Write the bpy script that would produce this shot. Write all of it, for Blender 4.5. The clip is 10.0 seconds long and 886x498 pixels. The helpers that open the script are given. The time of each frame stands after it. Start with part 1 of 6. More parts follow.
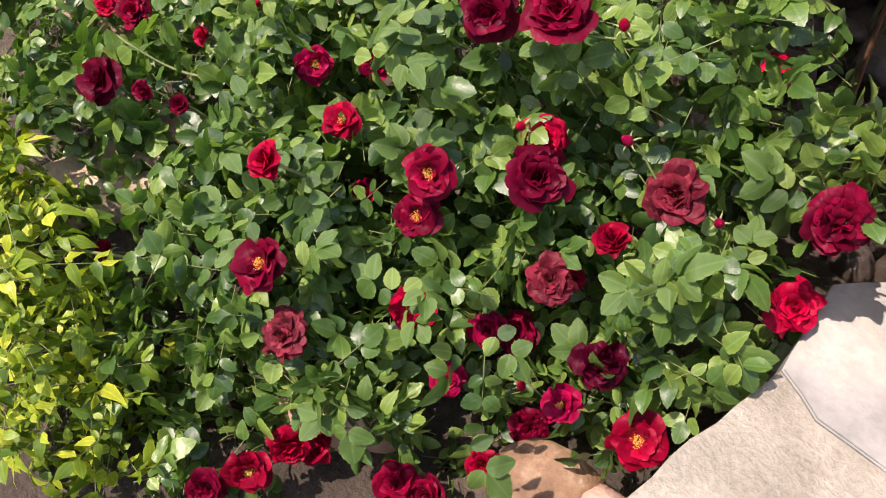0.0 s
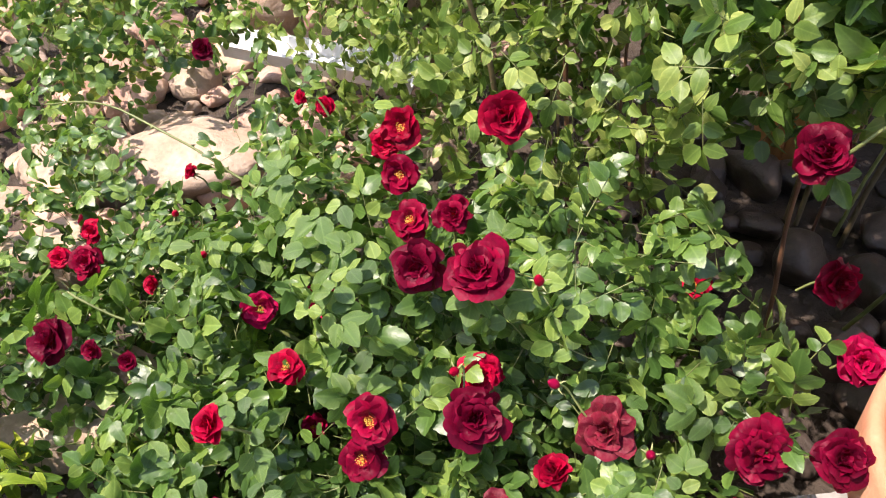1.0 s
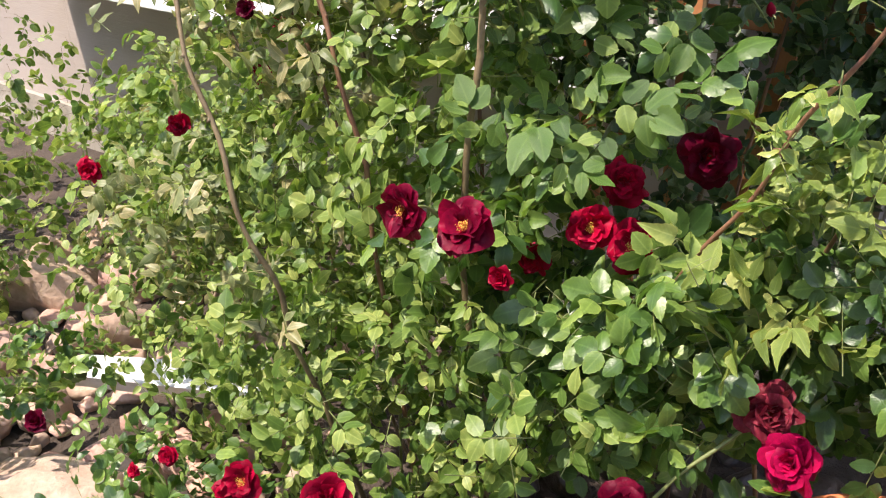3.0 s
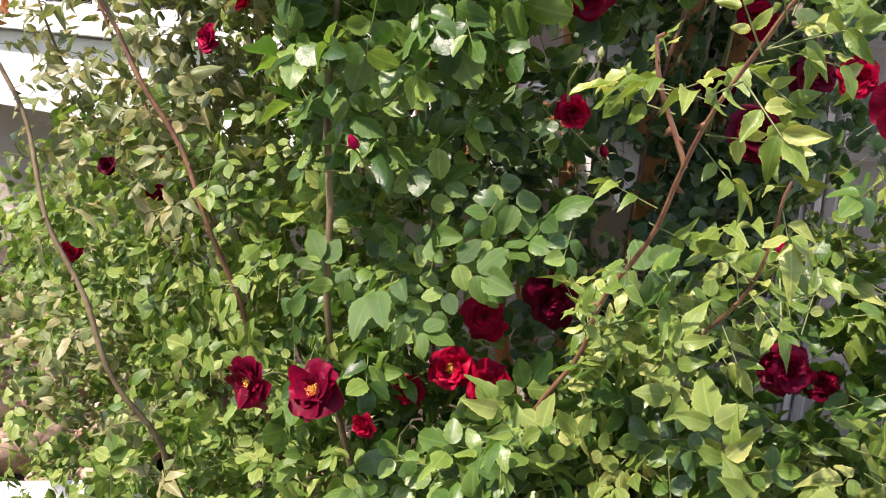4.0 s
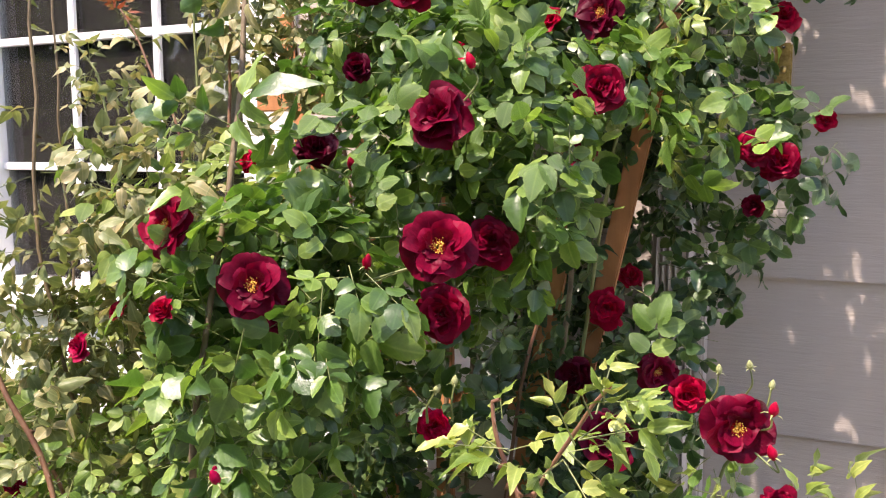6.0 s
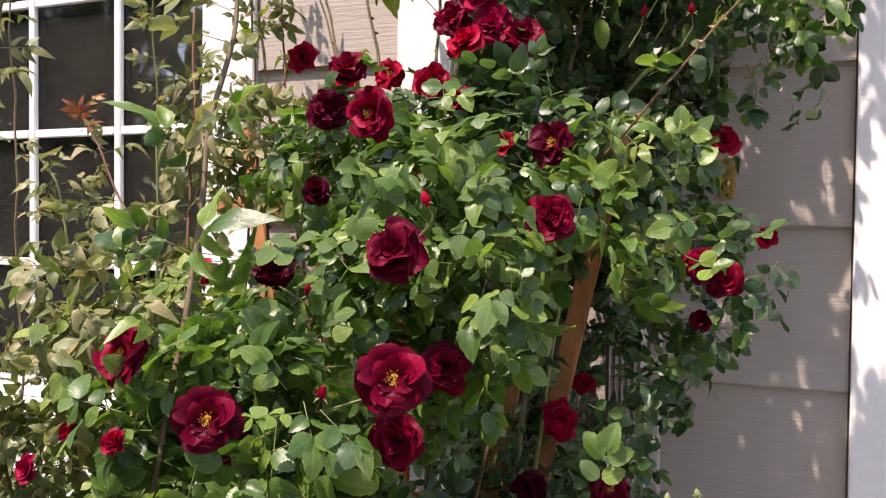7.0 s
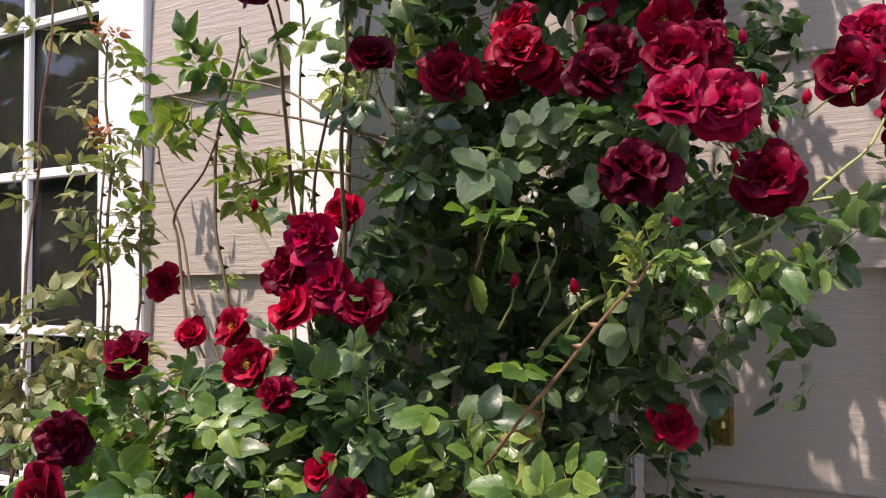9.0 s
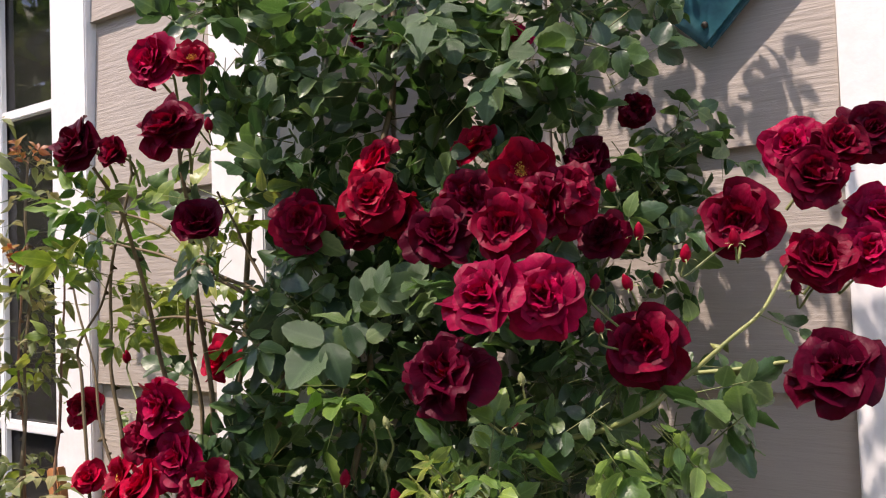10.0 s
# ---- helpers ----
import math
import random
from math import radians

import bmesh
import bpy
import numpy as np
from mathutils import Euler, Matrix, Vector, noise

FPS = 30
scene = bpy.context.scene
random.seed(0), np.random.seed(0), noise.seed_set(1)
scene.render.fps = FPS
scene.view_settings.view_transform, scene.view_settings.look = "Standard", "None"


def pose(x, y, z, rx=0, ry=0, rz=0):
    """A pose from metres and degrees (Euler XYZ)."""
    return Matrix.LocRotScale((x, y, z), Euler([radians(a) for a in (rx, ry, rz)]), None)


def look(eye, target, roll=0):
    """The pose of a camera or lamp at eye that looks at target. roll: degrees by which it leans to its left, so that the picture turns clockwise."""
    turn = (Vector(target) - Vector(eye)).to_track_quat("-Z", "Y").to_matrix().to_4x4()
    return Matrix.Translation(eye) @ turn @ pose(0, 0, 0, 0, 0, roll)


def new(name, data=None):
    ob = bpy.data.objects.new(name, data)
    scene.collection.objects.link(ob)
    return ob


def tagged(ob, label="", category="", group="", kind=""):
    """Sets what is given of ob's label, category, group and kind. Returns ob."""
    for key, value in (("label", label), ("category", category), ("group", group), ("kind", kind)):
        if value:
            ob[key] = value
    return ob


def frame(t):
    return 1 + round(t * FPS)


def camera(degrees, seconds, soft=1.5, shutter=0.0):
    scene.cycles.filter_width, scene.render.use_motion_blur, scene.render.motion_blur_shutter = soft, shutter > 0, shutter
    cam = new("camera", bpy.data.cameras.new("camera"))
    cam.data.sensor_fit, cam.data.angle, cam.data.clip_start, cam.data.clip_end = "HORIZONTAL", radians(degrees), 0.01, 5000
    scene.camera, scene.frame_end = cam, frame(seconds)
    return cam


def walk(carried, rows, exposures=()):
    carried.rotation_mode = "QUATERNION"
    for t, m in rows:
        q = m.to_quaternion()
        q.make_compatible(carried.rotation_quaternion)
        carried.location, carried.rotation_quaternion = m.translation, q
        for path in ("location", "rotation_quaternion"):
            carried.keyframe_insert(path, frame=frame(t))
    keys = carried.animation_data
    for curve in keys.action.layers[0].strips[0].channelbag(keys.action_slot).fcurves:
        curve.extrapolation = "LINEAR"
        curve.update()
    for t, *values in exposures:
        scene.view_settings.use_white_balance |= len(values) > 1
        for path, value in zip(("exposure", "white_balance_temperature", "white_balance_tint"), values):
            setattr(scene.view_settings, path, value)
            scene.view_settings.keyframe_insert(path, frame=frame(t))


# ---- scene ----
cam = camera(55.0, 10.0, soft=1.15)
PATH = [
    (0, (0.204, -1.783, 0.721), (-0.686, -0.954, -0.867), 4.4),
    (0.5, (0.202, -1.76, 0.754), (-0.797, -0.814, -0.697), 2.6),
    (1, (0.2, -1.743, 0.797), (-0.861, -0.68, -0.524), 1.9),
    (1.5, (0.196, -1.732, 0.832), (-0.899, -0.551, -0.354), 1.9),
    (2, (0.192, -1.722, 0.86), (-0.922, -0.446, -0.204), 1.8),
    (2.5, (0.197, -1.712, 0.891), (-0.903, -0.334, -0.053), 1.6),
    (2.7, (0.204, -1.705, 0.898), (-0.886, -0.279, 0.015), 2.0),
    (3.8, (0.282, -1.618, 1.009), (-0.767, -0.108, 0.222), -1.6),
    (4, (0.287, -1.615, 1.018), (-0.725, -0.059, 0.275), -1.0),
    (4.5, (0.297, -1.608, 1.038), (-0.644, 0.04, 0.405), -0.3),
    (5, (0.301, -1.608, 1.055), (-0.596, 0.104, 0.541), 0.2),
    (5.5, (0.31, -1.616, 1.086), (-0.577, 0.134, 0.694), 0.0),
    (6, (0.32, -1.614, 1.111), (-0.539, 0.176, 0.873), -0.1),
    (6.2, (0.321, -1.618, 1.121), (-0.523, 0.187, 0.946), -0.1),
    (7.3, (0.332, -1.627, 1.183), (-0.438, 0.219, 1.154), 0.9),
    (7.5, (0.333, -1.6, 1.2), (-0.455, 0.238, 1.198), 1.1),
    (8, (0.378, -1.456, 1.272), (-0.505, 0.338, 1.323), 0.8),
    (8.5, (0.433, -1.324, 1.379), (-0.521, 0.433, 1.416), 0.6),
    (9, (0.465, -1.204, 1.436), (-0.547, 0.52, 1.514), -0.4),
    (9.5, (0.508, -1.114, 1.544), (-0.562, 0.574, 1.637), -1.3),
    (10, (0.61, -1.014, 1.589), (-0.586, 0.587, 1.666), -2.0),
]
walk(cam, [(t, look(eye, target, roll)) for t, eye, target, roll in PATH], [(0, 1.64, 7150, 24), (1.0, 1.98, 7050, 22), (2.0, 2.05, 7000, 22), (2.5, 1.97, 7000, 21), (4.0, 1.84, 7050, 22), (4.6, 2.1, 7250, 25), (5.0, 2.12, 7250, 25), (5.7, 2.14, 7250, 26), (6.2, 2.05, 7250, 26), (7.3, 1.5, 7250, 26), (8.5, 1.46, 7150, 25), (9.2, 1.38, 7150, 24), (10, 1.32, 7200, 24)])

# ---- world and sun ----
SUN_FROM = Vector((-0.42, -0.86, 1.9)).normalized()
world = bpy.data.worlds.new("world")
scene.world = world
world.use_nodes = True
wn = world.node_tree.nodes
sky = wn.new("ShaderNodeTexSky")
sky.sky_type = "NISHITA"
sky.sun_disc = False
sky.sun_elevation = math.asin(SUN_FROM.z)
sky.sun_rotation = math.atan2(SUN_FROM.x, SUN_FROM.y)
wn["Background"].inputs["Strength"].default_value = 0.15
world.node_tree.links.new(sky.outputs[0], wn["Background"].inputs["Color"])
sun = new("sun", bpy.data.lights.new("sun", "SUN"))
sun.data.energy = 2.7
sun.data.angle = radians(0.55)
sun.data.color = (1.0, 0.955, 0.88)
sun.matrix_world = look(SUN_FROM * 20, (0, 0, 0))


# ---- materials ----
def material(name):
    m = bpy.data.materials.new(name)
    m.use_nodes = True
    nt = m.node_tree
    return m, nt.nodes, nt.links, nt.nodes["Principled BSDF"]


def noise_node(nodes, links, scale, detail=4.0, rough=0.6, coord="Object", stretch=None):
    tc = nodes.new("ShaderNodeTexCoord")
    n = nodes.new("ShaderNodeTexNoise")
    n.inputs["Scale"].default_value = scale
    n.inputs["Detail"].default_value = detail
    n.inputs["Roughness"].default_value = rough
    if stretch:
        mp = nodes.new("ShaderNodeMapping")
        mp.inputs["Scale"].default_value = stretch
        links.new(tc.outputs[coord], mp.inputs["Vector"])
        links.new(mp.outputs["Vector"], n.inputs["Vector"])
    else:
        links.new(tc.outputs[coord], n.inputs["Vector"])
    return n


def ramp(nodes, links, source, stops):
    r = nodes.new("ShaderNodeValToRGB")
    el = r.color_ramp.elements
    while len(el) < len(stops):
        el.new(0.5)
    for e, (p, c) in zip(el, stops):
        e.position, e.color = p, (*c, 1)
    links.new(source, r.inputs["Fac"])
    return r


def mix_colour(nodes, links, fac, a, b, blend="MIX"):
    mx = nodes.new("ShaderNodeMix")
    mx.data_type = "RGBA"
    mx.blend_type = blend
    for sock, v in ((mx.inputs[0], fac), (mx.inputs[6], a), (mx.inputs[7], b)):
        if isinstance(v, (int, float)):
            sock.default_value = v
        elif isinstance(v, tuple):
            sock.default_value = (*v, 1)
        else:
            links.new(v, sock)
    return mx.outputs[2]


def bump(nodes, links, bsdf, height, strength, distance):
    b = nodes.new("ShaderNodeBump")
    b.inputs["Strength"].default_value = strength
    b.inputs["Distance"].default_value = distance
    links.new(height, b.inputs["Height"])
    links.new(b.outputs["Normal"], bsdf.inputs["Normal"])


def rough_stuff(name, stops, scale, roughness, bump_scale, bump_strength, bump_distance, coord="Object", fine=None, stretch=None, shift=0.0):
    """A matt material: mottled colours at one scale, fine grain and relief at another, a shift of tone from piece to piece."""
    m, nodes, links, bsdf = material(name)
    n1 = noise_node(nodes, links, scale, coord=coord)
    n2 = noise_node(nodes, links, bump_scale, 6.0, 0.65, coord, stretch)
    col = ramp(nodes, links, n1.outputs["Fac"], stops).outputs["Color"]
    grain = ramp(nodes, links, n2.outputs["Fac"], [(0.3, (0.72, 0.72, 0.72)), (0.7, (1.18, 1.18, 1.18))]).outputs["Color"]
    col = mix_colour(nodes, links, fine if fine is not None else 0.6, col, grain, "MULTIPLY")
    if shift:
        info = nodes.new("ShaderNodeObjectInfo")
        tone = ramp(nodes, links, info.outputs["Random"], [(0.0, (1 - shift, 1 - shift, 1 - shift * 0.8)), (1.0, (1 + shift, 1 + shift * 0.9, 1 + shift * 0.7))])
        col = mix_colour(nodes, links, 1.0, col, tone.outputs["Color"], "MULTIPLY")
    links.new(col, bsdf.inputs["Base Color"])
    bsdf.inputs["Roughness"].default_value = roughness
    bump(nodes, links, bsdf, n2.outputs["Fac"], bump_strength, bump_distance)
    return m


def leaf_material(name, dark, mid, light, roughness=0.3, trans=0.36, trans_tint=(1.15, 1.3, 0.7), sheen=0.35):
    m, nodes, links, bsdf = material(name)
    geo = nodes.new("ShaderNodeNewGeometry")
    col = ramp(nodes, links, geo.outputs["Random Per Island"], [(0.0, dark), (0.55, mid), (1.0, light)]).outputs["Color"]
    n = noise_node(nodes, links, 160, 3.0)
    fine = ramp(nodes, links, n.outputs["Fac"], [(0.3, (0.8, 0.84, 0.8)), (0.7, (1.15, 1.12, 1.1))]).outputs["Color"]
    col = mix_colour(nodes, links, 0.8, col, fine, "MULTIPLY")
    place = nodes.new("ShaderNodeAttribute")
    place.attribute_name = "leaf_place"
    spot = nodes.new("ShaderNodeSeparateXYZ")
    links.new(place.outputs["Vector"], spot.inputs[0])
    rib = ramp(nodes, links, spot.outputs["Y"], [(0.0, (1, 1, 1)), (0.045, (0, 0, 0))]).outputs["Color"]
    lean = nodes.new("ShaderNodeMath")
    lean.operation = "MULTIPLY_ADD"
    lean.inputs[1].default_value = -0.9
    links.new(spot.outputs["Y"], lean.inputs[0])
    links.new(spot.outputs["X"], lean.inputs[2])
    wave = nodes.new("ShaderNodeMath")
    wave.operation = "MULTIPLY"
    wave.inputs[1].default_value = 52.0
    links.new(lean.outputs[0], wave.inputs[0])
    sine = nodes.new("ShaderNodeMath")
    sine.operation = "SINE"
    links.new(wave.outputs[0], sine.inputs[0])
    veins = ramp(nodes, links, sine.outputs[0], [(0.0, (0.97, 0.97, 0.97)), (0.8, (1.0, 1.0, 1.0)), (1.0, (1.05, 1.05, 1.02))]).outputs["Color"]
    col = mix_colour(nodes, links, 1.0, col, veins, "MULTIPLY")
    col = mix_colour(nodes, links, rib, col, mix_colour(nodes, links, 1.0, col, (1.5, 1.35, 1.6), "MULTIPLY"))
    # Pale leaf margin; its spread inwards paints a soft sheen into the colour.
    margin = ramp(nodes, links, spot.outputs["Z"], [(0.3, (0, 0, 0)), (0.8, (0.3, 0.3, 0.3)), (0.97, (0.85, 0.85, 0.85))]).outputs["Color"]
    col = mix_colour(nodes, links, margin, col, mix_colour(nodes, links, 1.0, col, (1.8, 1.5, 1.7), "MULTIPLY"))
    links.new(col, bsdf.inputs["Base Color"])
    bsdf.inputs["Roughness"].default_value = roughness
    bsdf.inputs["Specular IOR Level"].default_value = sheen
    uneven = noise_node(nodes, links, 170, 4.0, 0.6)
    quilt = nodes.new("ShaderNodeMath")
    quilt.operation = "MULTIPLY_ADD"
    quilt.inputs[1].default_value = 0.025
    links.new(sine.outputs[0], quilt.inputs[0])
    links.new(uneven.outputs["Fac"], quilt.inputs[2])
    bump(nodes, links, bsdf, quilt.outputs[0], 0.45, 0.0014)
    tr = nodes.new("ShaderNodeBsdfTranslucent")
    links.new(mix_colour(nodes, links, 1.0, col, trans_tint, "MULTIPLY"), tr.inputs["Color"])
    mx = nodes.new("ShaderNodeMixShader")
    mx.inputs[0].default_value = trans
    links.new(bsdf.outputs[0], mx.inputs[1])
    links.new(tr.outputs[0], mx.inputs[2])
    links.new(mx.outputs[0], nodes["Material Output"].inputs["Surface"])
    return m


def petal_material(name, inner, low, high, edge, trans=0.2):
    """Velvet petals: a tone of their own per flower and petal, streaked lengthwise, brighter towards the rim, paler at the heart."""
    m, nodes, links, bsdf = material(name)
    place = nodes.new("ShaderNodeAttribute")
    place.attribute_name = "petal_place"
    spot = nodes.new("ShaderNodeSeparateXYZ")
    links.new(place.outputs["Vector"], spot.inputs[0])
    info = nodes.new("ShaderNodeObjectInfo")
    tone = ramp(nodes, links, info.outputs["Random"], [(0.0, low), (1.0, high)]).outputs["Color"]
    geo = nodes.new("ShaderNodeNewGeometry")
    own = ramp(nodes, links, geo.outputs["Random Per Island"], [(0.0, (0.5, 0.5, 0.55)), (0.6, (0.95, 0.95, 0.95)), (1.0, (1.4, 1.2, 1.3))]).outputs["Color"]
    tone = mix_colour(nodes, links, 1.0, tone, own, "MULTIPLY")
    n = noise_node(nodes, links, 5.0, 5.0, 0.7)
    patch = ramp(nodes, links, n.outputs["Fac"], [(0.45, (0, 0, 0)), (0.8, (0.75, 0.75, 0.75))]).outputs["Color"]
    tone = mix_colour(nodes, links, patch, tone, edge)
    streak = nodes.new("ShaderNodeTexNoise")
    streak.inputs["Scale"].default_value = 1.0
    streak.inputs["Detail"].default_value = 4.0
    long = nodes.new("ShaderNodeVectorMath")
    long.operation = "MULTIPLY"
    long.inputs[1].default_value = (13.0, 2.0, 5.0)
    links.new(place.outputs["Vector"], long.inputs[0])
    links.new(long.outputs[0], streak.inputs["Vector"])
    lines = ramp(nodes, links, streak.outputs["Fac"], [(0.3, (0.86, 0.86, 0.88)), (0.7, (1.12, 1.1, 1.1))]).outputs["Color"]
    tone = mix_colour(nodes, links, 1.0, tone, lines, "MULTIPLY")
    rim = ramp(nodes, links, spot.outputs["Y"], [(0.72, (0, 0, 0)), (1.0, (0.65, 0.65, 0.65))]).outputs["Color"]
    tone = mix_colour(nodes, links, rim, tone, mix_colour(nodes, links, 1.0, tone, (1.5, 1.3, 1.5), "MULTIPLY"))
    heart = ramp(nodes, links, spot.outputs["Z"], [(0.14, (1, 1, 1)), (0.3, (0, 0, 0))]).outputs["Color"]
    col = mix_colour(nodes, links, heart, tone, inner)
    links.new(col, bsdf.inputs["Base Color"])
    bsdf.inputs["Roughness"].default_value = 0.42
    bsdf.inputs["Specular IOR Level"].default_value = 0.14
    bsdf.inputs["Specular Tint"].default_value = (1.0, 0.55, 0.62, 1)
    bsdf.inputs["Sheen Weight"].default_value = 0.02
    bsdf.inputs["Sheen Roughness"].default_value = 0.4
    bsdf.inputs["Sheen Tint"].default_value = (1.0, 0.3, 0.5, 1)
    bump(nodes, links, bsdf, streak.outputs["Fac"], 0.12, 0.04)
    tr = nodes.new("ShaderNodeBsdfTranslucent")
    links.new(mix_colour(nodes, links, 1.0, col, (2.0, 0.7, 0.9), "MULTIPLY"), tr.inputs["Color"])
    mx = nodes.new("ShaderNodeMixShader")
    mx.inputs[0].default_value = trans
    links.new(bsdf.outputs[0], mx.inputs[1])
    links.new(tr.outputs[0], mx.inputs[2])
    links.new(mx.outputs[0], nodes["Material Output"].inputs["Surface"])
    return m


SOIL = rough_stuff("soil", [(0.3, (0.035, 0.026, 0.018)), (0.55, (0.065, 0.047, 0.034)), (0.75, (0.115, 0.085, 0.062))], 9, 0.95, 70, 0.8, 0.02)
CONCRETE = rough_stuff("broom_concrete", [(0.3, (0.22, 0.195, 0.15)), (0.5, (0.33, 0.3, 0.24)), (0.75, (0.43, 0.4, 0.335))], 9, 0.95, 170, 0.8, 0.006, "Object", 0.75)
SMOOTH_CONCRETE = rough_stuff("patched_concrete", [(0.3, (0.2, 0.195, 0.178)), (0.5, (0.285, 0.275, 0.255)), (0.62, (0.33, 0.315, 0.275)), (0.8, (0.39, 0.378, 0.345))], 11, 0.8, 60, 0.4, 0.006, "Object", 0.5)
SIDING = rough_stuff("taupe_siding_paint", [(0.3, (0.355, 0.31, 0.266)), (0.7, (0.4, 0.35, 0.304))], 3, 0.62, 26, 0.4, 0.005, "Object", 0.14, (0.5, 7.0, 7.0), 0.03)
WHITE = rough_stuff("white_trim_paint", [(0.3, (0.74, 0.73, 0.71)), (0.7, (0.82, 0.81, 0.8))], 4, 0.5, 60, 0.25, 0.002, "Object", 0.2, (1.0, 6.0, 1.0))
VINYL = rough_stuff("white_vinyl", [(0.3, (0.78, 0.78, 0.77)), (0.7, (0.83, 0.83, 0.82))], 4, 0.35, 90, 0.1, 0.001, "Object", 0.15)
GUTTER = rough_stuff("taupe_enamel", [(0.3, (0.4, 0.36, 0.32)), (0.7, (0.46, 0.41, 0.37))], 6, 0.45, 50, 0.12, 0.002, "Object", 0.25)
CEDAR = rough_stuff("orange_cedar", [(0.3, (0.34, 0.13, 0.045)), (0.6, (0.45, 0.19, 0.07)), (0.8, (0.52, 0.26, 0.11))], 14, 0.7, 70, 0.4, 0.003, "Object", 0.6, (1.0, 1.0, 0.08))
TERRACOTTA = rough_stuff("terracotta", [(0.3, (0.5, 0.155, 0.06)), (0.6, (0.58, 0.19, 0.075)), (0.85, (0.62, 0.27, 0.15))], 5, 0.75, 90, 0.25, 0.003, "Object", 0.35)
TERRACOTTA_WORN = rough_stuff("weathered_terracotta", [(0.3, (0.42, 0.16, 0.08)), (0.55, (0.5, 0.22, 0.12)), (0.75, (0.6, 0.42, 0.33))], 16, 0.85, 90, 0.4, 0.003, "Object", 0.5)
ROCK_PINK = rough_stuff("pink_sandstone", [(0.3, (0.34, 0.19, 0.14)), (0.5, (0.46, 0.29, 0.22)), (0.75, (0.54, 0.4, 0.33))], 14, 0.85, 90, 0.7, 0.006, "Object", 0.6, None, 0.22)
ROCK_TAN = rough_stuff("tan_stone", [(0.3, (0.3, 0.205, 0.14)), (0.5, (0.4, 0.29, 0.21)), (0.78, (0.5, 0.4, 0.31))], 10, 0.85, 80, 0.7, 0.006, "Object", 0.6, None, 0.2)
# Stones under the rose: dark brown, with the bush's shade in the colour.
ROCK_DARK = rough_stuff("shade_dark_river_stone", [(0.3, (0.04, 0.028, 0.02)), (0.6, (0.075, 0.055, 0.042)), (0.8, (0.13, 0.1, 0.08))], 12, 0.42, 60, 0.6, 0.006, "Object", 0.7, None, 0.3)
ROCK_BROWN = rough_stuff("brown_stone", [(0.35, (0.13, 0.07, 0.036)), (0.5, (0.22, 0.125, 0.07)), (0.56, (0.28, 0.18, 0.11)), (0.62, (0.6, 0.54, 0.47))], 19, 0.75, 120, 0.6, 0.004, "Object", 0.6)
PLASTIC = rough_stuff("white_plastic", [(0.3, (0.72, 0.73, 0.74)), (0.7, (0.8, 0.8, 0.8))], 8, 0.4, 60, 0.15, 0.002, "Object", 0.3)
ROOM = rough_stuff("dim_room_paint", [(0.3, (0.52, 0.48, 0.43)), (0.7, (0.6, 0.56, 0.51))], 2, 0.9, 30, 0.1, 0.002)
CANE_GREEN = rough_stuff("green_cane", [(0.3, (0.08, 0.11, 0.03)), (0.7, (0.17, 0.19, 0.06))], 20, 0.5, 120, 0.4, 0.002)
STEM_GREEN = rough_stuff("fresh_green_stem", [(0.3, (0.17, 0.2, 0.06)), (0.7, (0.3, 0.31, 0.11))], 25, 0.5, 120, 0.4, 0.002)
CANE_BROWN = rough_stuff("brown_cane", [(0.3, (0.09, 0.06, 0.03)), (0.7, (0.19, 0.14, 0.07))], 25, 0.65, 160, 0.5, 0.002)
CANE_RED = rough_stuff("red_brown_cane", [(0.3, (0.13, 0.05, 0.035)), (0.7, (0.24, 0.13, 0.065))], 30, 0.5, 160, 0.4, 0.002)
LEAF = leaf_material("rose_leaf", (0.028, 0.072, 0.016), (0.07, 0.145, 0.027), (0.165, 0.255, 0.052), 0.4, 0.34, (1.2, 1.4, 0.6), 0.62)
# Mature bluish green, darkened further to put the inner bush's shade into the colour.
LEAF_DARK = leaf_material("shaded_mature_rose_leaf", (0.018, 0.048, 0.018), (0.045, 0.098, 0.034), (0.11, 0.18, 0.06), 0.38, sheen=0.62)
LEAF_MID = leaf_material("light_rose_leaf", (0.06, 0.122, 0.022), (0.13, 0.205, 0.042), (0.25, 0.315, 0.085), 0.45)
LEAF_PALE = leaf_material("young_rose_leaf", (0.076, 0.135, 0.024), (0.145, 0.212, 0.045), (0.265, 0.305, 0.09), 0.36, 0.32, (1.35, 1.4, 0.6))
LEAF_BRONZE = leaf_material("bronze_rose_leaf", (0.085, 0.118, 0.042), (0.168, 0.2, 0.08), (0.27, 0.245, 0.12), 0.45, 0.3, (1.25, 1.3, 0.75))
LEAF_TIP = leaf_material("red_shoot_leaf", (0.2, 0.06, 0.03), (0.26, 0.11, 0.045), (0.3, 0.2, 0.06), 0.42, 0.34, (1.5, 1.1, 0.6))
LEAF_LIME = leaf_material("lime_shrub_leaf", (0.05, 0.11, 0.012), (0.17, 0.26, 0.022), (0.42, 0.47, 0.045), 0.42, 0.4)
PETAL_DARK = petal_material("dark_red_petal", (0.45, 0.025, 0.035), (0.055, 0.0012, 0.01), (0.19, 0.0024, 0.021), (0.036, 0.001, 0.008))
PETAL_RED = petal_material("red_petal", (0.5, 0.05, 0.05), (0.2, 0.002, 0.016), (0.37, 0.0036, 0.03), (0.11, 0.0012, 0.012))
PETAL_PINK = petal_material("magenta_petal", (0.5, 0.06, 0.1), (0.19, 0.0022, 0.025), (0.34, 0.0042, 0.05), (0.11, 0.0014, 0.016))
PETAL_FADED = petal_material("faded_petal", (0.25, 0.05, 0.045), (0.13, 0.009, 0.02), (0.15, 0.018, 0.028), (0.17, 0.055, 0.05))
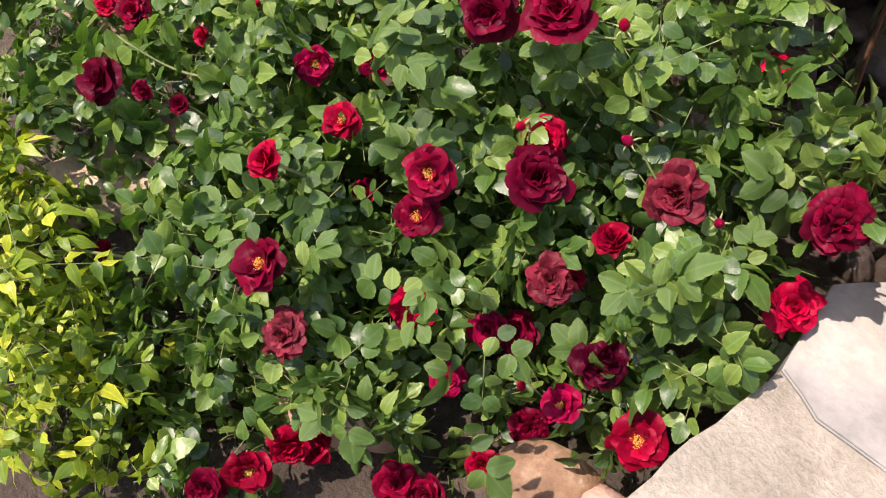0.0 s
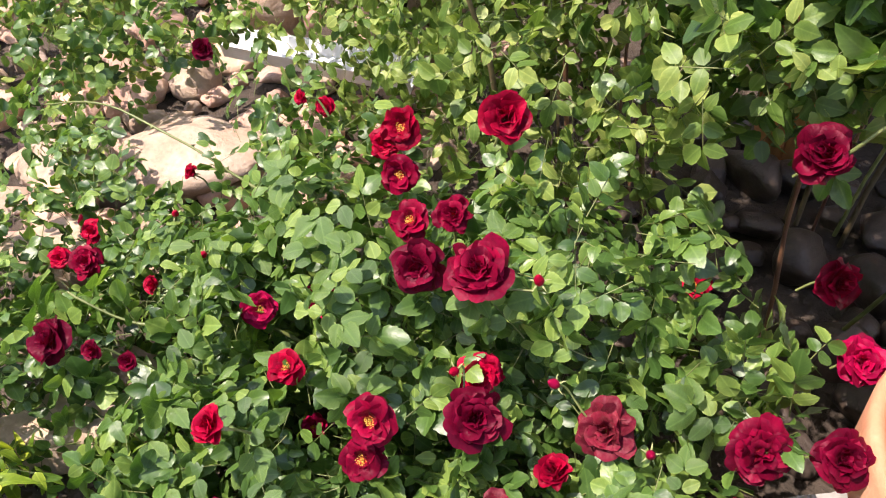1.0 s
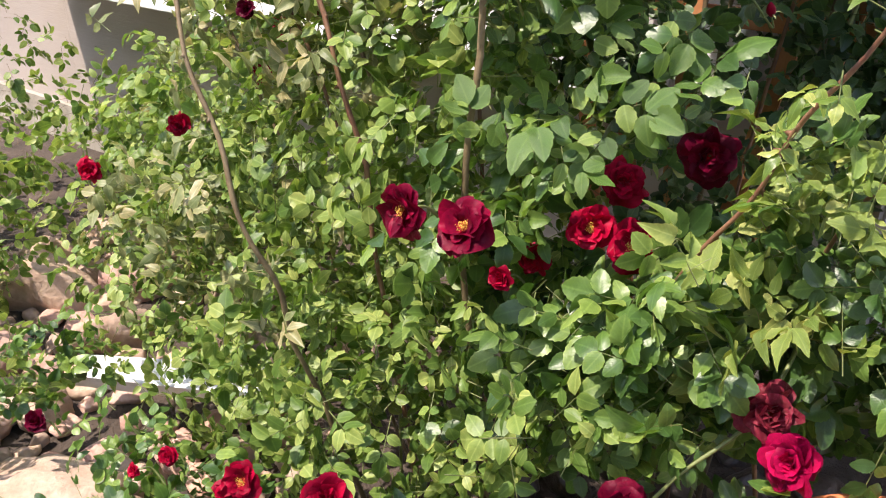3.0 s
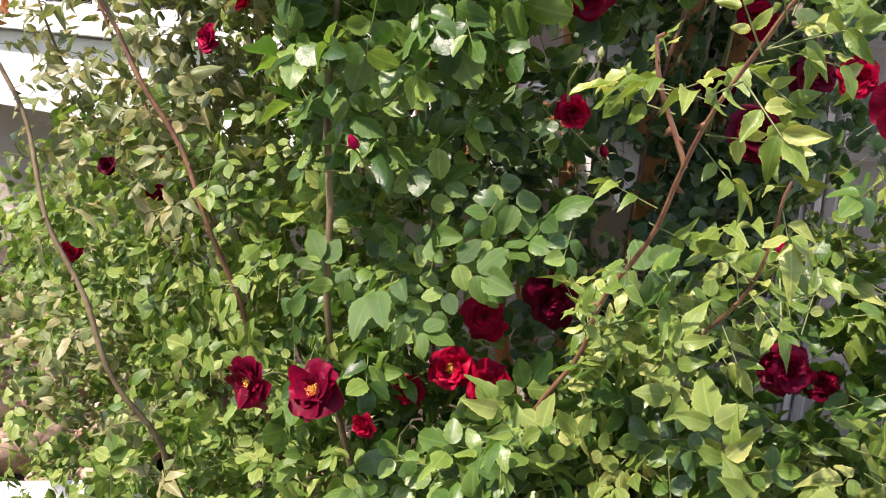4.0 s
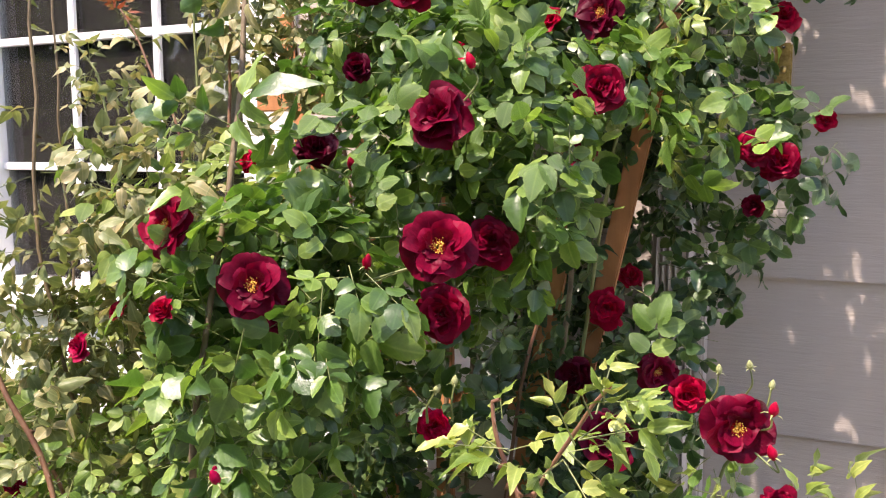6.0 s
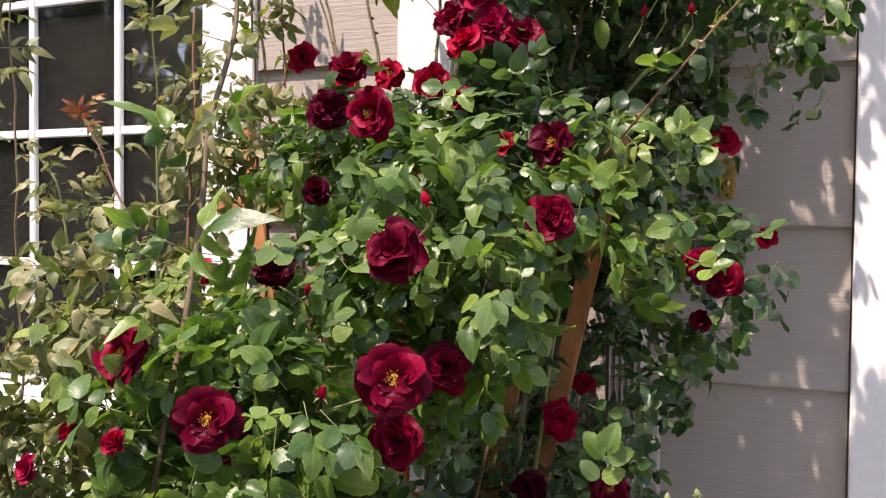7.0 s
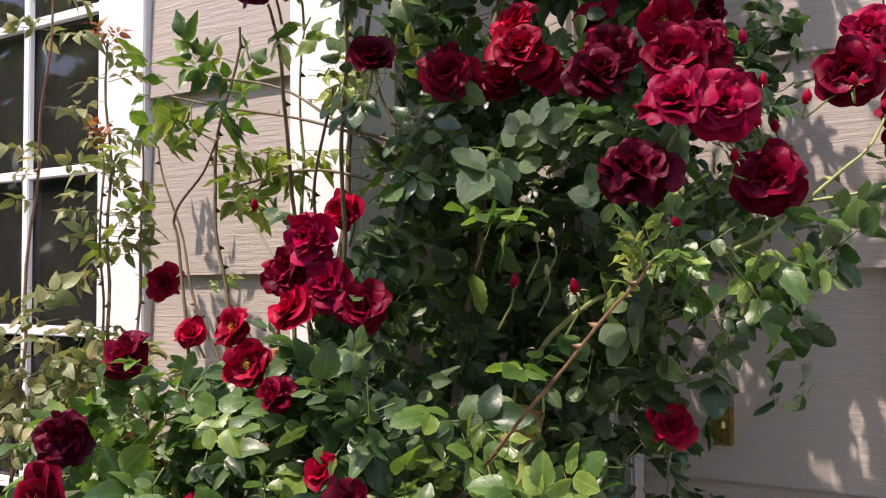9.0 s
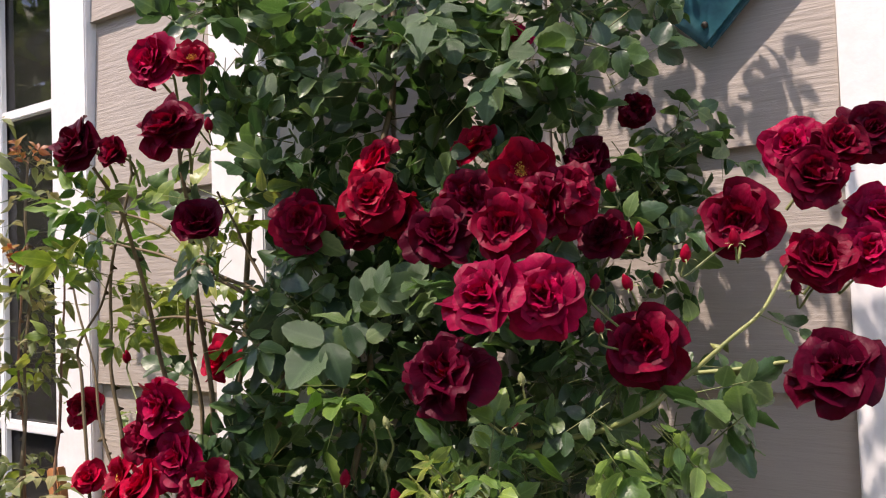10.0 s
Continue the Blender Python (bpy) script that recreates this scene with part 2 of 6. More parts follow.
STAMEN = rough_stuff("yellow_stamen", [(0.3, (0.62, 0.3, 0.03)), (0.7, (0.8, 0.5, 0.1))], 20, 0.7, 90, 0.3, 0.02)
SEPAL = rough_stuff("green_sepal", [(0.3, (0.15, 0.2, 0.06)), (0.7, (0.3, 0.29, 0.13))], 9, 0.55, 60, 0.3, 0.01)

brass, bn, bl, bb = material("worn_brass")
bz = noise_node(bn, bl, 90, 5)
bl.new(ramp(bn, bl, bz.outputs["Fac"], [(0.35, (0.34, 0.22, 0.08)), (0.65, (0.66, 0.47, 0.2))]).outputs["Color"], bb.inputs["Base Color"])
bb.inputs["Metallic"].default_value = 1.0
bb.inputs["Roughness"].default_value = 0.32
BRASS = brass

glaze, gn, gl, gb = material("teal_glaze")
gz = noise_node(gn, gl, 14, 5)
# Teal colours darkened all over to put the plaque's leaf shade into them.
gl.new(ramp(gn, gl, gz.outputs["Fac"], [(0.3, (0.008, 0.03, 0.05)), (0.5, (0.015, 0.075, 0.095)), (0.7, (0.06, 0.17, 0.18))]).outputs["Color"], gb.inputs["Base Color"])
gb.inputs["Roughness"].default_value = 0.22
bump(gn, gl, gb, gz.outputs["Fac"], 0.3, 0.004)
GLAZE = glaze

glass, an, al, ab = material("window_glass")
ab.inputs["Base Color"].default_value = (0.92, 0.95, 0.94, 1)
ab.inputs["Roughness"].default_value = 0.02
ab.inputs["Transmission Weight"].default_value = 1.0
ab.inputs["IOR"].default_value = 1.05
gloss = an.new("ShaderNodeBsdfGlossy")
gloss.inputs["Roughness"].default_value = 0.015
fres = an.new("ShaderNodeFresnel")
fres.inputs["IOR"].default_value = 1.5
clear = an.new("ShaderNodeBsdfTransparent")
clear.inputs["Color"].default_value = (0.78, 0.8, 0.79, 1)
amix = an.new("ShaderNodeMixShader")
al.new(fres.outputs[0], amix.inputs[0])
al.new(clear.outputs[0], amix.inputs[1])
al.new(gloss.outputs[0], amix.inputs[2])
# Thin diffuse haze lifts the black panes, standing in for missing reflections.
pane_haze = an.new("ShaderNodeBsdfDiffuse")
haze_mottle = noise_node(an, al, 9, 5)
al.new(ramp(an, al, haze_mottle.outputs["Fac"], [(0.3, (0.36, 0.34, 0.31)), (0.7, (0.56, 0.53, 0.49))]).outputs["Color"], pane_haze.inputs["Color"])
hazy_glass = an.new("ShaderNodeMixShader")
hazy_glass.inputs[0].default_value = 0.018
al.new(amix.outputs[0], hazy_glass.inputs[1])
al.new(pane_haze.outputs[0], hazy_glass.inputs[2])
al.new(hazy_glass.outputs[0], an["Material Output"].inputs["Surface"])
GLASS = glass


# ---- mesh helpers ----
def link_bmesh(name, bm, mat, smooth=False):
    me = bpy.data.meshes.new(name)
    bm.to_mesh(me)
    bm.free()
    if smooth:
        me.polygons.foreach_set("use_smooth", [True] * len(me.polygons))
    me.materials.append(mat)
    return new(name, me)


def part(name, bm, mat, parent, label="", smooth=False):
    ob = link_bmesh(name, bm, mat, smooth)
    ob.parent = parent
    if label:
        ob["label"] = label
    return ob


def box(x0, x1, y0, y1, z0, z1, bevel=0.0):
    bm = bmesh.new()
    bmesh.ops.create_cube(bm, size=1.0)
    bmesh.ops.scale(bm, vec=(x1 - x0, y1 - y0, z1 - z0), verts=bm.verts)
    bmesh.ops.translate(bm, vec=((x0 + x1) / 2, (y0 + y1) / 2, (z0 + z1) / 2), verts=bm.verts)
    if bevel:
        bmesh.ops.bevel(bm, geom=bm.edges[:], offset=bevel, segments=2, affect="EDGES")
    return bm


def thing(name, label, category, at=(0, 0, 0), group="", kind=""):
    e = new(name)
    e.location = at
    e.empty_display_size = 0.05
    return tagged(e, label, category, group, kind)


def raw_mesh(name, verts, faces, mat, parent=None, smooth=True):
    """A mesh from arrays: verts (n, 3) and faces (m, 3 or 4)."""
    me = bpy.data.meshes.new(name)
    verts = np.asarray(verts, np.float32)
    faces = np.asarray(faces, np.int32)
    k = faces.shape[1]
    me.vertices.add(len(verts))
    me.vertices.foreach_set("co", verts.ravel())
    me.loops.add(faces.size)
    me.loops.foreach_set("vertex_index", faces.ravel())
    me.polygons.add(len(faces))
    me.polygons.foreach_set("loop_start", np.arange(0, faces.size, k, dtype=np.int32))
    me.polygons.foreach_set("loop_total", np.full(len(faces), k, np.int32))
    me.polygons.foreach_set("use_smooth", np.full(len(faces), smooth))
    me.update(calc_edges=True)
    me.validate()
    me.materials.append(mat)
    ob = new(name, me)
    if parent is not None:
        ob.parent = parent
    return ob


def smooth_line(points, steps=5):
    """A Catmull-Rom line through the points."""
    p = np.array([2 * np.array(points[0]) - points[1], *points, 2 * np.array(points[-1]) - points[-2]], float)
    out = []
    for i in range(1, len(p) - 2):
        for s in range(steps):
            t = s / steps
            out.append(0.5 * (2 * p[i] + (p[i + 1] - p[i - 1]) * t + (2 * p[i - 1] - 5 * p[i] + 4 * p[i + 1] - p[i + 2]) * t**2
                              + (3 * p[i] - p[i - 1] - 3 * p[i + 1] + p[i + 2]) * t**3))
    out.append(p[-2])
    return np.array(out)


def tube_arrays(line, r0, r1, sides=6, thorns=0):
    line = np.asarray(line, float)
    n = len(line)
    tan = np.gradient(line, axis=0)
    tan /= np.linalg.norm(tan, axis=1)[:, None] + 1e-9
    ref = np.array([0.3, 0.9, 0.2])
    a = np.cross(tan, ref)
    a /= np.linalg.norm(a, axis=1)[:, None] + 1e-9
    b = np.cross(tan, a)
    r = (np.linspace(r0, r1, n) * np.array([1 + 0.16 * noise.noise(Vector((k * 0.7, r0 * 900, line[0][0] * 30))) for k in range(n)]))[:, None, None]
    ang = np.linspace(0, 2 * np.pi, sides, endpoint=False)
    ring = (np.cos(ang)[None, :, None] * a[:, None] + np.sin(ang)[None, :, None] * b[:, None]) * r
    v = (line[:, None] + ring).reshape(-1, 3)
    f = []
    for i in range(n - 1):
        for j in range(sides):
            k = (j + 1) % sides
            f.append((i * sides + j, i * sides + k, (i + 1) * sides + k, (i + 1) * sides + j))
    v = [v]
    base = n * sides
    for _ in range(thorns):
        i = random.randrange(1, n - 1)
        w = random.uniform(0, 6.28)
        out = a[i] * math.cos(w) + b[i] * math.sin(w)
        side = np.cross(tan[i], out)
        rr = r[i, 0, 0]
        p0 = line[i] + out * rr * 0.7
        v.append(np.array([p0 + tan[i] * 0.0035, p0 - tan[i] * 0.0035, p0 + side * 0.0014, p0 + out * 0.0065 - tan[i] * 0.002]))
        f += [(base, base + 2, base + 3, base + 3), (base + 2, base + 1, base + 3, base + 3), (base + 1, base, base + 3, base + 3)]
        base += 4
    return np.concatenate(v), f


def tube(name, line, r0, r1, mat, parent, sides=6, thorns=0, label=""):
    v, f = tube_arrays(line, r0, r1, sides, thorns)
    me = bpy.data.meshes.new(name)
    me.from_pydata([tuple(p) for p in v], [], [tuple(dict.fromkeys(q)) for q in f])
    me.polygons.foreach_set("use_smooth", [True] * len(me.polygons))
    me.materials.append(mat)
    ob = new(name, me)
    ob.parent = parent
    if label:
        ob["label"] = label
    return ob


# ---- ground and paving ----
gs = 60
gx = np.concatenate([np.linspace(-400, -3, 12), np.linspace(-2.8, 1.2, gs), np.linspace(2, 400, 12)])
gy = np.concatenate([np.linspace(-400, -3, 12), np.linspace(-2.8, 0.4, gs), np.linspace(1, 400, 12)])
X, Y = np.meshgrid(gx, gy, indexing="ij")
near = np.exp(-((X + 0.7) ** 2 + (Y + 0.9) ** 2) / 3.0)
Z = -0.13 + near * 0.02 * np.vectorize(lambda a, b: noise.noise(Vector((a * 6, b * 6, 0))))(X, Y) + near * 0.012 * np.vectorize(lambda a, b: noise.noise(Vector((a * 25, b * 25, 3))))(X, Y)
idx = np.arange(X.size).reshape(X.shape)
quads = np.stack([idx[:-1, :-1], idx[1:, :-1], idx[1:, 1:], idx[:-1, 1:]], -1).reshape(-1, 4)
ground = raw_mesh("ground", np.stack([X, Y, Z], -1).reshape(-1, 3), quads, SOIL)
tagged(ground, "dark brown crumbly garden soil with litter", "ground", kind="structure")


def slab(name, pts, z0, z1, mat, label):
    """A paving slab with a slightly broken, rounded edge from its outline."""
    bm = bmesh.new()
    ring = []
    for (x0, y0), (x1, y1) in zip(pts, pts[1:] + pts[:1]):
        n = max(2, int(math.hypot(x1 - x0, y1 - y0) / 0.025)) if math.hypot(x1 - x0, y1 - y0) < 3 else 2
        for i in range(n):
            t = i / n
            x, y = x0 + (x1 - x0) * t, y0 + (y1 - y0) * t
            w = 0.006 * noise.noise(Vector((x * 22, y * 22, 0.9))) + 0.004 * noise.noise(Vector((x * 75, y * 75, 0.9)))
            ring.append(bm.verts.new((x + w, y + w * 0.5, z1)))
    top = bm.faces.new(ring)
    ext = bmesh.ops.extrude_face_region(bm, geom=[top])
    low = [v for v in ext["geom"] if isinstance(v, bmesh.types.BMVert)]
    bmesh.ops.translate(bm, vec=(0, 0, z0 - z1), verts=low)
    bmesh.ops.recalc_face_normals(bm, faces=bm.faces)
    edge = [e for e in bm.edges if all(abs(v.co.z - z1) < 1e-5 for v in e.verts)]
    bmesh.ops.bevel(bm, geom=edge, offset=0.0018, segments=2, affect="EDGES")
    ob = link_bmesh(name, bm, mat)
    return tagged(ob, label, "paving", kind="structure")


slab("pavement", [(0.122, -2.9), (2.6, -2.9), (2.6, -1.322), (0.24, -1.322), (0.175, -1.33), (0.132, -1.312), (0.126, -1.37)], -0.2, 0.1, CONCRETE,
     "grey concrete walk with exposed sand grain")
slab("porch_step", [(0.132, -1.3112), (0.175, -1.3292), (0.24, -1.3212), (2.6, -1.3212), (2.6, 0.05), (0.42, 0.05), (0.42, -0.3), (0.2, -0.8), (0.150, -1.13), (0.105, -1.2), (0.118, -1.268)],
     -0.2, 0.101, SMOOTH_CONCRETE, "pale patched concrete porch slab with a rounded edge")


# ---- house ----
LAP = 0.285
LAP_Z = 1.45  # a lower edge of a siding board


def siding(wall, x0, x1, y, z0, z1):
    """Lapped boards, each a wedge thicker at its lower edge, facing -y."""
    first = math.floor((z0 - LAP_Z) / LAP)
    k = first
    while LAP_Z + k * LAP < z1:
        b0, b1 = max(z0, LAP_Z + k * LAP), min(z1, LAP_Z + (k + 1) * LAP + 0.02)
        bm = bmesh.new()
        cut = (b0 - (LAP_Z + k * LAP)) / LAP
        fr = 0.011 * (1 - cut)
        n = 6
        rows = []
        for i in range(n + 1):
            x = x0 + (x1 - x0) * i / n
            w = 0.0008 * noise.noise(Vector((x * 3, k * 7.0, y)))
            rows.append([bm.verts.new(p) for p in ((x, y + 0.012, b0), (x, y - fr + w, b0), (x, y - fr + w + 0.0012, b0 + 0.0), (x, y + 0.001, b1), (x, y + 0.012, b1))])
        for r, s in zip(rows, rows[1:]):
            for a in (0, 2, 3):
                bm.faces.new((r[a], s[a], s[a + 1], r[a + 1]))
            bm.faces.new((r[0], r[4], s[4], s[0]))
        for end in (rows[0], rows[-1]):
            bm.faces.new((end[0], end[2], end[3], end[4]))
        loose = [v for v in bm.verts if not v.link_faces]
        bmesh.ops.delete(bm, geom=loose, context="VERTS")
        bmesh.ops.recalc_face_normals(bm, faces=bm.faces)
        part("siding_board", bm, SIDING, wall)
        k += 1


TOP = 2.75
wall_entry = link_bmesh("wall_entry", box(-0.239, 0.41, 0.013, 0.15, -0.3, TOP), SIDING)
tagged(wall_entry, "taupe painted lap siding wall beside the door", "wall", kind="structure")
siding(wall_entry, -0.225, 0.408, 0.0, 0.02, TOP)
under_bay = link_bmesh("wall_under_bay", box(-2.749, -0.24, 0.013, 0.15, -0.3, 0.5), SIDING)
tagged(under_bay, "taupe wall in the shade under the bay", "wall", kind="structure")
wall_west = link_bmesh("wall_west", box(-6.0, -2.75, 0.013, 0.15, -0.3, TOP), SIDING)
tagged(wall_west, "taupe painted wall beyond the bay window", "wall", kind="structure")
skirt = link_bmesh("wall_foundation", box(-6.0, 0.41, -0.012, 0.011, -0.3, 0.02), CONCRETE)
tagged(skirt, "grey concrete foundation strip under the siding", "wall", kind="structure")
over = link_bmesh("wall_over_door", box(0.41, 4.0, 0.013, 0.15, 2.2, TOP), SIDING)
tagged(over, "taupe wall above the door", "wall", kind="structure")
beyond = link_bmesh("wall_beyond", box(1.6, 4.0, 0.013, 0.15, -0.3, 2.2), SIDING)
tagged(beyond, "taupe wall beyond the door", "wall", kind="structure")

# the bay: a box that stands out from the wall above the ground
BAY_Y, BAY_X1, BAY_X0, BAY_Z = -0.26, -0.24, -2.75, 0.53
WIN_X0, WIN_X1, WIN_Z0, WIN_Z1 = -2.42, -0.735, 0.775, 2.22
bay = thing("wall_bay", "taupe lap siding bay wall with white trim round its window", "wall", (BAY_X1, BAY_Y, BAY_Z), kind="structure")


def bay_part(name, dims, mat, bevel=0.0, label=""):
    ob = part(name, box(*dims, bevel), mat, bay, label)
    ob.location = (-BAY_X1, -BAY_Y, -BAY_Z)
    return ob


bay_part("bay_side", (BAY_X1 - 0.02, BAY_X1, BAY_Y + 0.013, 0.0, BAY_Z, TOP), SIDING)
bay_part("bay_side", (BAY_X0, BAY_X0 + 0.02, BAY_Y + 0.061, 0.012, BAY_Z, TOP), SIDING)
bay_part("bay_back_right", (WIN_X1 + 0.0, BAY_X1 - 0.02, BAY_Y + 0.013, BAY_Y + 0.06, BAY_Z, TOP), SIDING)
bay_part("bay_back_left", (BAY_X0, WIN_X0, BAY_Y + 0.013, BAY_Y + 0.06, BAY_Z, TOP), SIDING)
bay_part("bay_back_top", (WIN_X0, WIN_X1, BAY_Y + 0.013, BAY_Y + 0.06, WIN_Z1, TOP), SIDING)
bay_part("bay_back_low", (WIN_X0, WIN_X1, BAY_Y + 0.013, BAY_Y + 0.06, BAY_Z, WIN_Z0), SIDING)
bay_part("bay_soffit", (BAY_X0, BAY_X1 - 0.002, BAY_Y + 0.014, 0.0, BAY_Z - 0.02, BAY_Z - 0.002), SIDING)
bay_part("corner_board", (-0.332, BAY_X1 + 0.012, BAY_Y - 0.016, BAY_Y + 0.012, BAY_Z, TOP), WHITE, 0.002, "white painted corner board")
bay_part("corner_return", (BAY_X1 + 0.001, BAY_X1 + 0.012, BAY_Y + 0.014, BAY_Y + 0.1, BAY_Z, TOP), WHITE, 0.002)
bay_part("apron_board", (BAY_X0, -0.333, BAY_Y - 0.018, BAY_Y + 0.012, BAY_Z - 0.01, BAY_Z + 0.2), WHITE, 0.003, "wide white apron board under the window")
bay_part("sill", (WIN_X0 - 0.14, WIN_X1 + 0.14, BAY_Y - 0.05, BAY_Y + 0.03, WIN_Z0 - 0.032, WIN_Z0 - 0.002), WHITE, 0.004, "white projecting window sill")
bay_part("casing_right", (WIN_X1 + 0.001, WIN_X1 + 0.104, BAY_Y - 0.02, BAY_Y + 0.012, WIN_Z0, WIN_Z1 + 0.1), WHITE, 0.002, "white window casing")
bay_part("casing_left", (WIN_X0 - 0.104, WIN_X0 - 0.001, BAY_Y - 0.02, BAY_Y + 0.012, WIN_Z0, WIN_Z1 + 0.1), WHITE, 0.002, "white window casing")
bay_part("casing_top", (WIN_X0, WIN_X1, BAY_Y - 0.02, BAY_Y + 0.012, WIN_Z1 + 0.001, WIN_Z1 + 0.1), WHITE, 0.002, "white window casing")
bay_boards = thing("wall_bay_cladding", "taupe lap siding boards beside the window", "wall", (0, 0, 0), kind="structure")
siding(bay_boards, WIN_X1 + 0.105, -0.333, BAY_Y, BAY_Z + 0.2, TOP)

window = thing("window_1", "white vinyl window with a white grille and dark panes", "window", (-1.58, BAY_Y, WIN_Z0), kind="structure")


def win_part(name, dims, mat, bevel=0.0):
    ob = part(name, box(*dims, bevel), mat, window)
    ob.location = (1.58, -BAY_Y, -WIN_Z0)
    return ob


GY = BAY_Y + 0.035
for a0, a1 in ((-1.53, -0.735), (-2.42, -1.575)):
    win_part("window_frame", (a1 - 0.028, a1, GY - 0.04, GY + 0.02, WIN_Z0, WIN_Z1), VINYL, 0.002)
    win_part("window_frame", (a0, a0 + 0.028, GY - 0.04, GY + 0.02, WIN_Z0, WIN_Z1), VINYL, 0.002)
    win_part("window_frame", (a0 + 0.029, a1 - 0.029, GY - 0.04, GY + 0.02, WIN_Z0, WIN_Z0 + 0.03), VINYL, 0.002)
    win_part("window_frame", (a0 + 0.029, a1 - 0.029, GY - 0.04, GY + 0.02, WIN_Z1 - 0.03, WIN_Z1), VINYL, 0.002)
    in0, in1 = a0 + 0.029, a1 - 0.029
    cols = [in0 + (in1 - in0) * i / 3 for i in range(4)]
    bars = [WIN_Z0 + 0.03, 1.068, 1.353, 1.641, 1.925, WIN_Z1 - 0.03]
    for c in cols[1:-1]:
        win_part("muntin", (c - 0.009, c + 0.009, GY - 0.008, GY + 0.004, bars[0], bars[-1]), VINYL, 0.002)
    for b in bars[1:-1]:
        for c0, c1 in zip(cols, cols[1:]):
            win_part("muntin", (c0 + (0.01 if c0 != in0 else 0), c1 - (0.01 if c1 != in1 else 0), GY - 0.008, GY + 0.004, b - 0.009, b + 0.009), VINYL, 0.002)
    pane = win_part("pane", (in0, in1, GY + 0.006, GY + 0.01, bars[0], bars[-1]), GLASS)
    pane.visible_shadow = False
win_part("mullion", (-1.574, -1.531, BAY_Y - 0.02, GY + 0.02, WIN_Z0, WIN_Z1), WHITE, 0.002)

room = thing("room_behind_window", "dim plain room behind the window glass", "room", (-1.5, 1.0, 0.5), kind="structure")
for name, dims in (("room_floor", (-4, -0.27, 0.16, 3, 0.48, 0.5)), ("room_back", (-4, -0.27, 3, 3.05, 0.02, TOP)), ("room_left", (-4.05, -4, 0.16, 3, 0.0, TOP)),
                   ("room_right", (-0.268, -0.25, 0.151, 3, 0.0, TOP)), ("room_top", (-6.0, 4.0, -0.3, 3.05, TOP + 0.002, TOP + 0.04))):
    ob = part(name, box(*dims), ROOM, room)
    ob.location = (1.5, -1.0, -0.5)

casing = link_bmesh("door_casing", box(0.411, 0.53, -0.02, 0.15, 0.106, 2.2, 0.002), WHITE)
tagged(casing, "white painted door casing in dappled sun", "door casing", kind="structure")
door = link_bmesh("door_1", box(0.531, 1.6, 0.06, 0.11, 0.11, 2.198, 0.002), WHITE)
tagged(door, "plain white entry door set back in its casing", "door", kind="structure")

# ---- downspout ----
spout = thing("downspout", "taupe corrugated metal downspout fixed to the wall", "downspout", (0.04, -0.03, 0.0))
bm = bmesh.new()
prof = []
w0, w1 = -0.034, 0.034
for i in range(25):
    t = i / 24
    prof.append((w0 + (w1 - w0) * t, -0.068 + 0.0045 * math.cos(t * 12 * math.pi)))
prof += [(w1 + 0.004, -0.06), (w1 + 0.004, -0.02), (w0 - 0.004, -0.02), (w0 - 0.004, -0.06)]
low = [bm.verts.new((0.036 + x - 0.04, y + 0.03, 0.02)) for x, y in prof]
top = [bm.verts.new((0.036 + x - 0.04, y + 0.03, TOP)) for x, y in prof]
for i in range(len(prof)):
    j = (i + 1) % len(prof)
    bm.faces.new((low[i], low[j], top[j], top[i]))
bmesh.ops.recalc_face_normals(bm, faces=bm.faces)
part("pipe", bm, GUTTER, spout)
part("edge_bead", box(0.036, 0.054, -0.03, 0.018, 0.02, TOP, 0.004), GUTTER, spout)
for z in (0.3, 1.9):
    part("strap", box(-0.05, 0.034, -0.0455, -0.042, z, z + 0.03, 0.001), GUTTER, spout)

# ---- doorbell and plaque ----
bell = thing("doorbell", "small worn brass doorbell plate on the siding", "doorbell", (0.203, -0.012, 1.25))
part("plate", box(-0.014, 0.014, -0.006, 0.012, -0.037, 0.037, 0.003), BRASS, bell)
bm = bmesh.new()
bmesh.ops.create_cone(bm, cap_ends=True, segments=16, radius1=0.0065, radius2=0.005, depth=0.006, matrix=Matrix.Translation((0, -0.009, -0.008)) @ Matrix.Rotation(radians(90), 4, "X"))
part("button", bm, BRASS, bell, "dark brass push button", True)
for z in (-0.03, 0.03):
    bm = bmesh.new()
    bmesh.ops.create_uvsphere(bm, u_segments=10, v_segments=6, radius=0.0028, matrix=Matrix.Translation((0, -0.0065, z)))
    part("screw", bm, ROCK_DARK, bell, "dark screw head", True)

plaque = thing("wall_plaque", "teal glazed diamond plaque hung on the siding", "plaque", (0.271, -0.022, 1.985))
bm = bmesh.new()
bmesh.ops.create_cube(bm, size=1.0)
bmesh.ops.scale(bm, vec=(0.19, 0.016, 0.19), verts=bm.verts)
bmesh.ops.bevel(bm, geom=bm.edges[:], offset=0.005, segments=2, affect="EDGES")
bmesh.ops.rotate(bm, verts=bm.verts, matrix=Matrix.Rotation(radians(45), 3, "Y"))
part("tile", bm, GLAZE, plaque)
for dx, dz in ((0.0, -0.105), (0.0, 0.105)):
    bm = bmesh.new()
    bmesh.ops.create_uvsphere(bm, u_segments=10, v_segments=6, radius=0.004, matrix=Matrix.Translation((dx, -0.009, dz)))
    part("nail", bm, ROCK_DARK, plaque, "dark nail head", True)


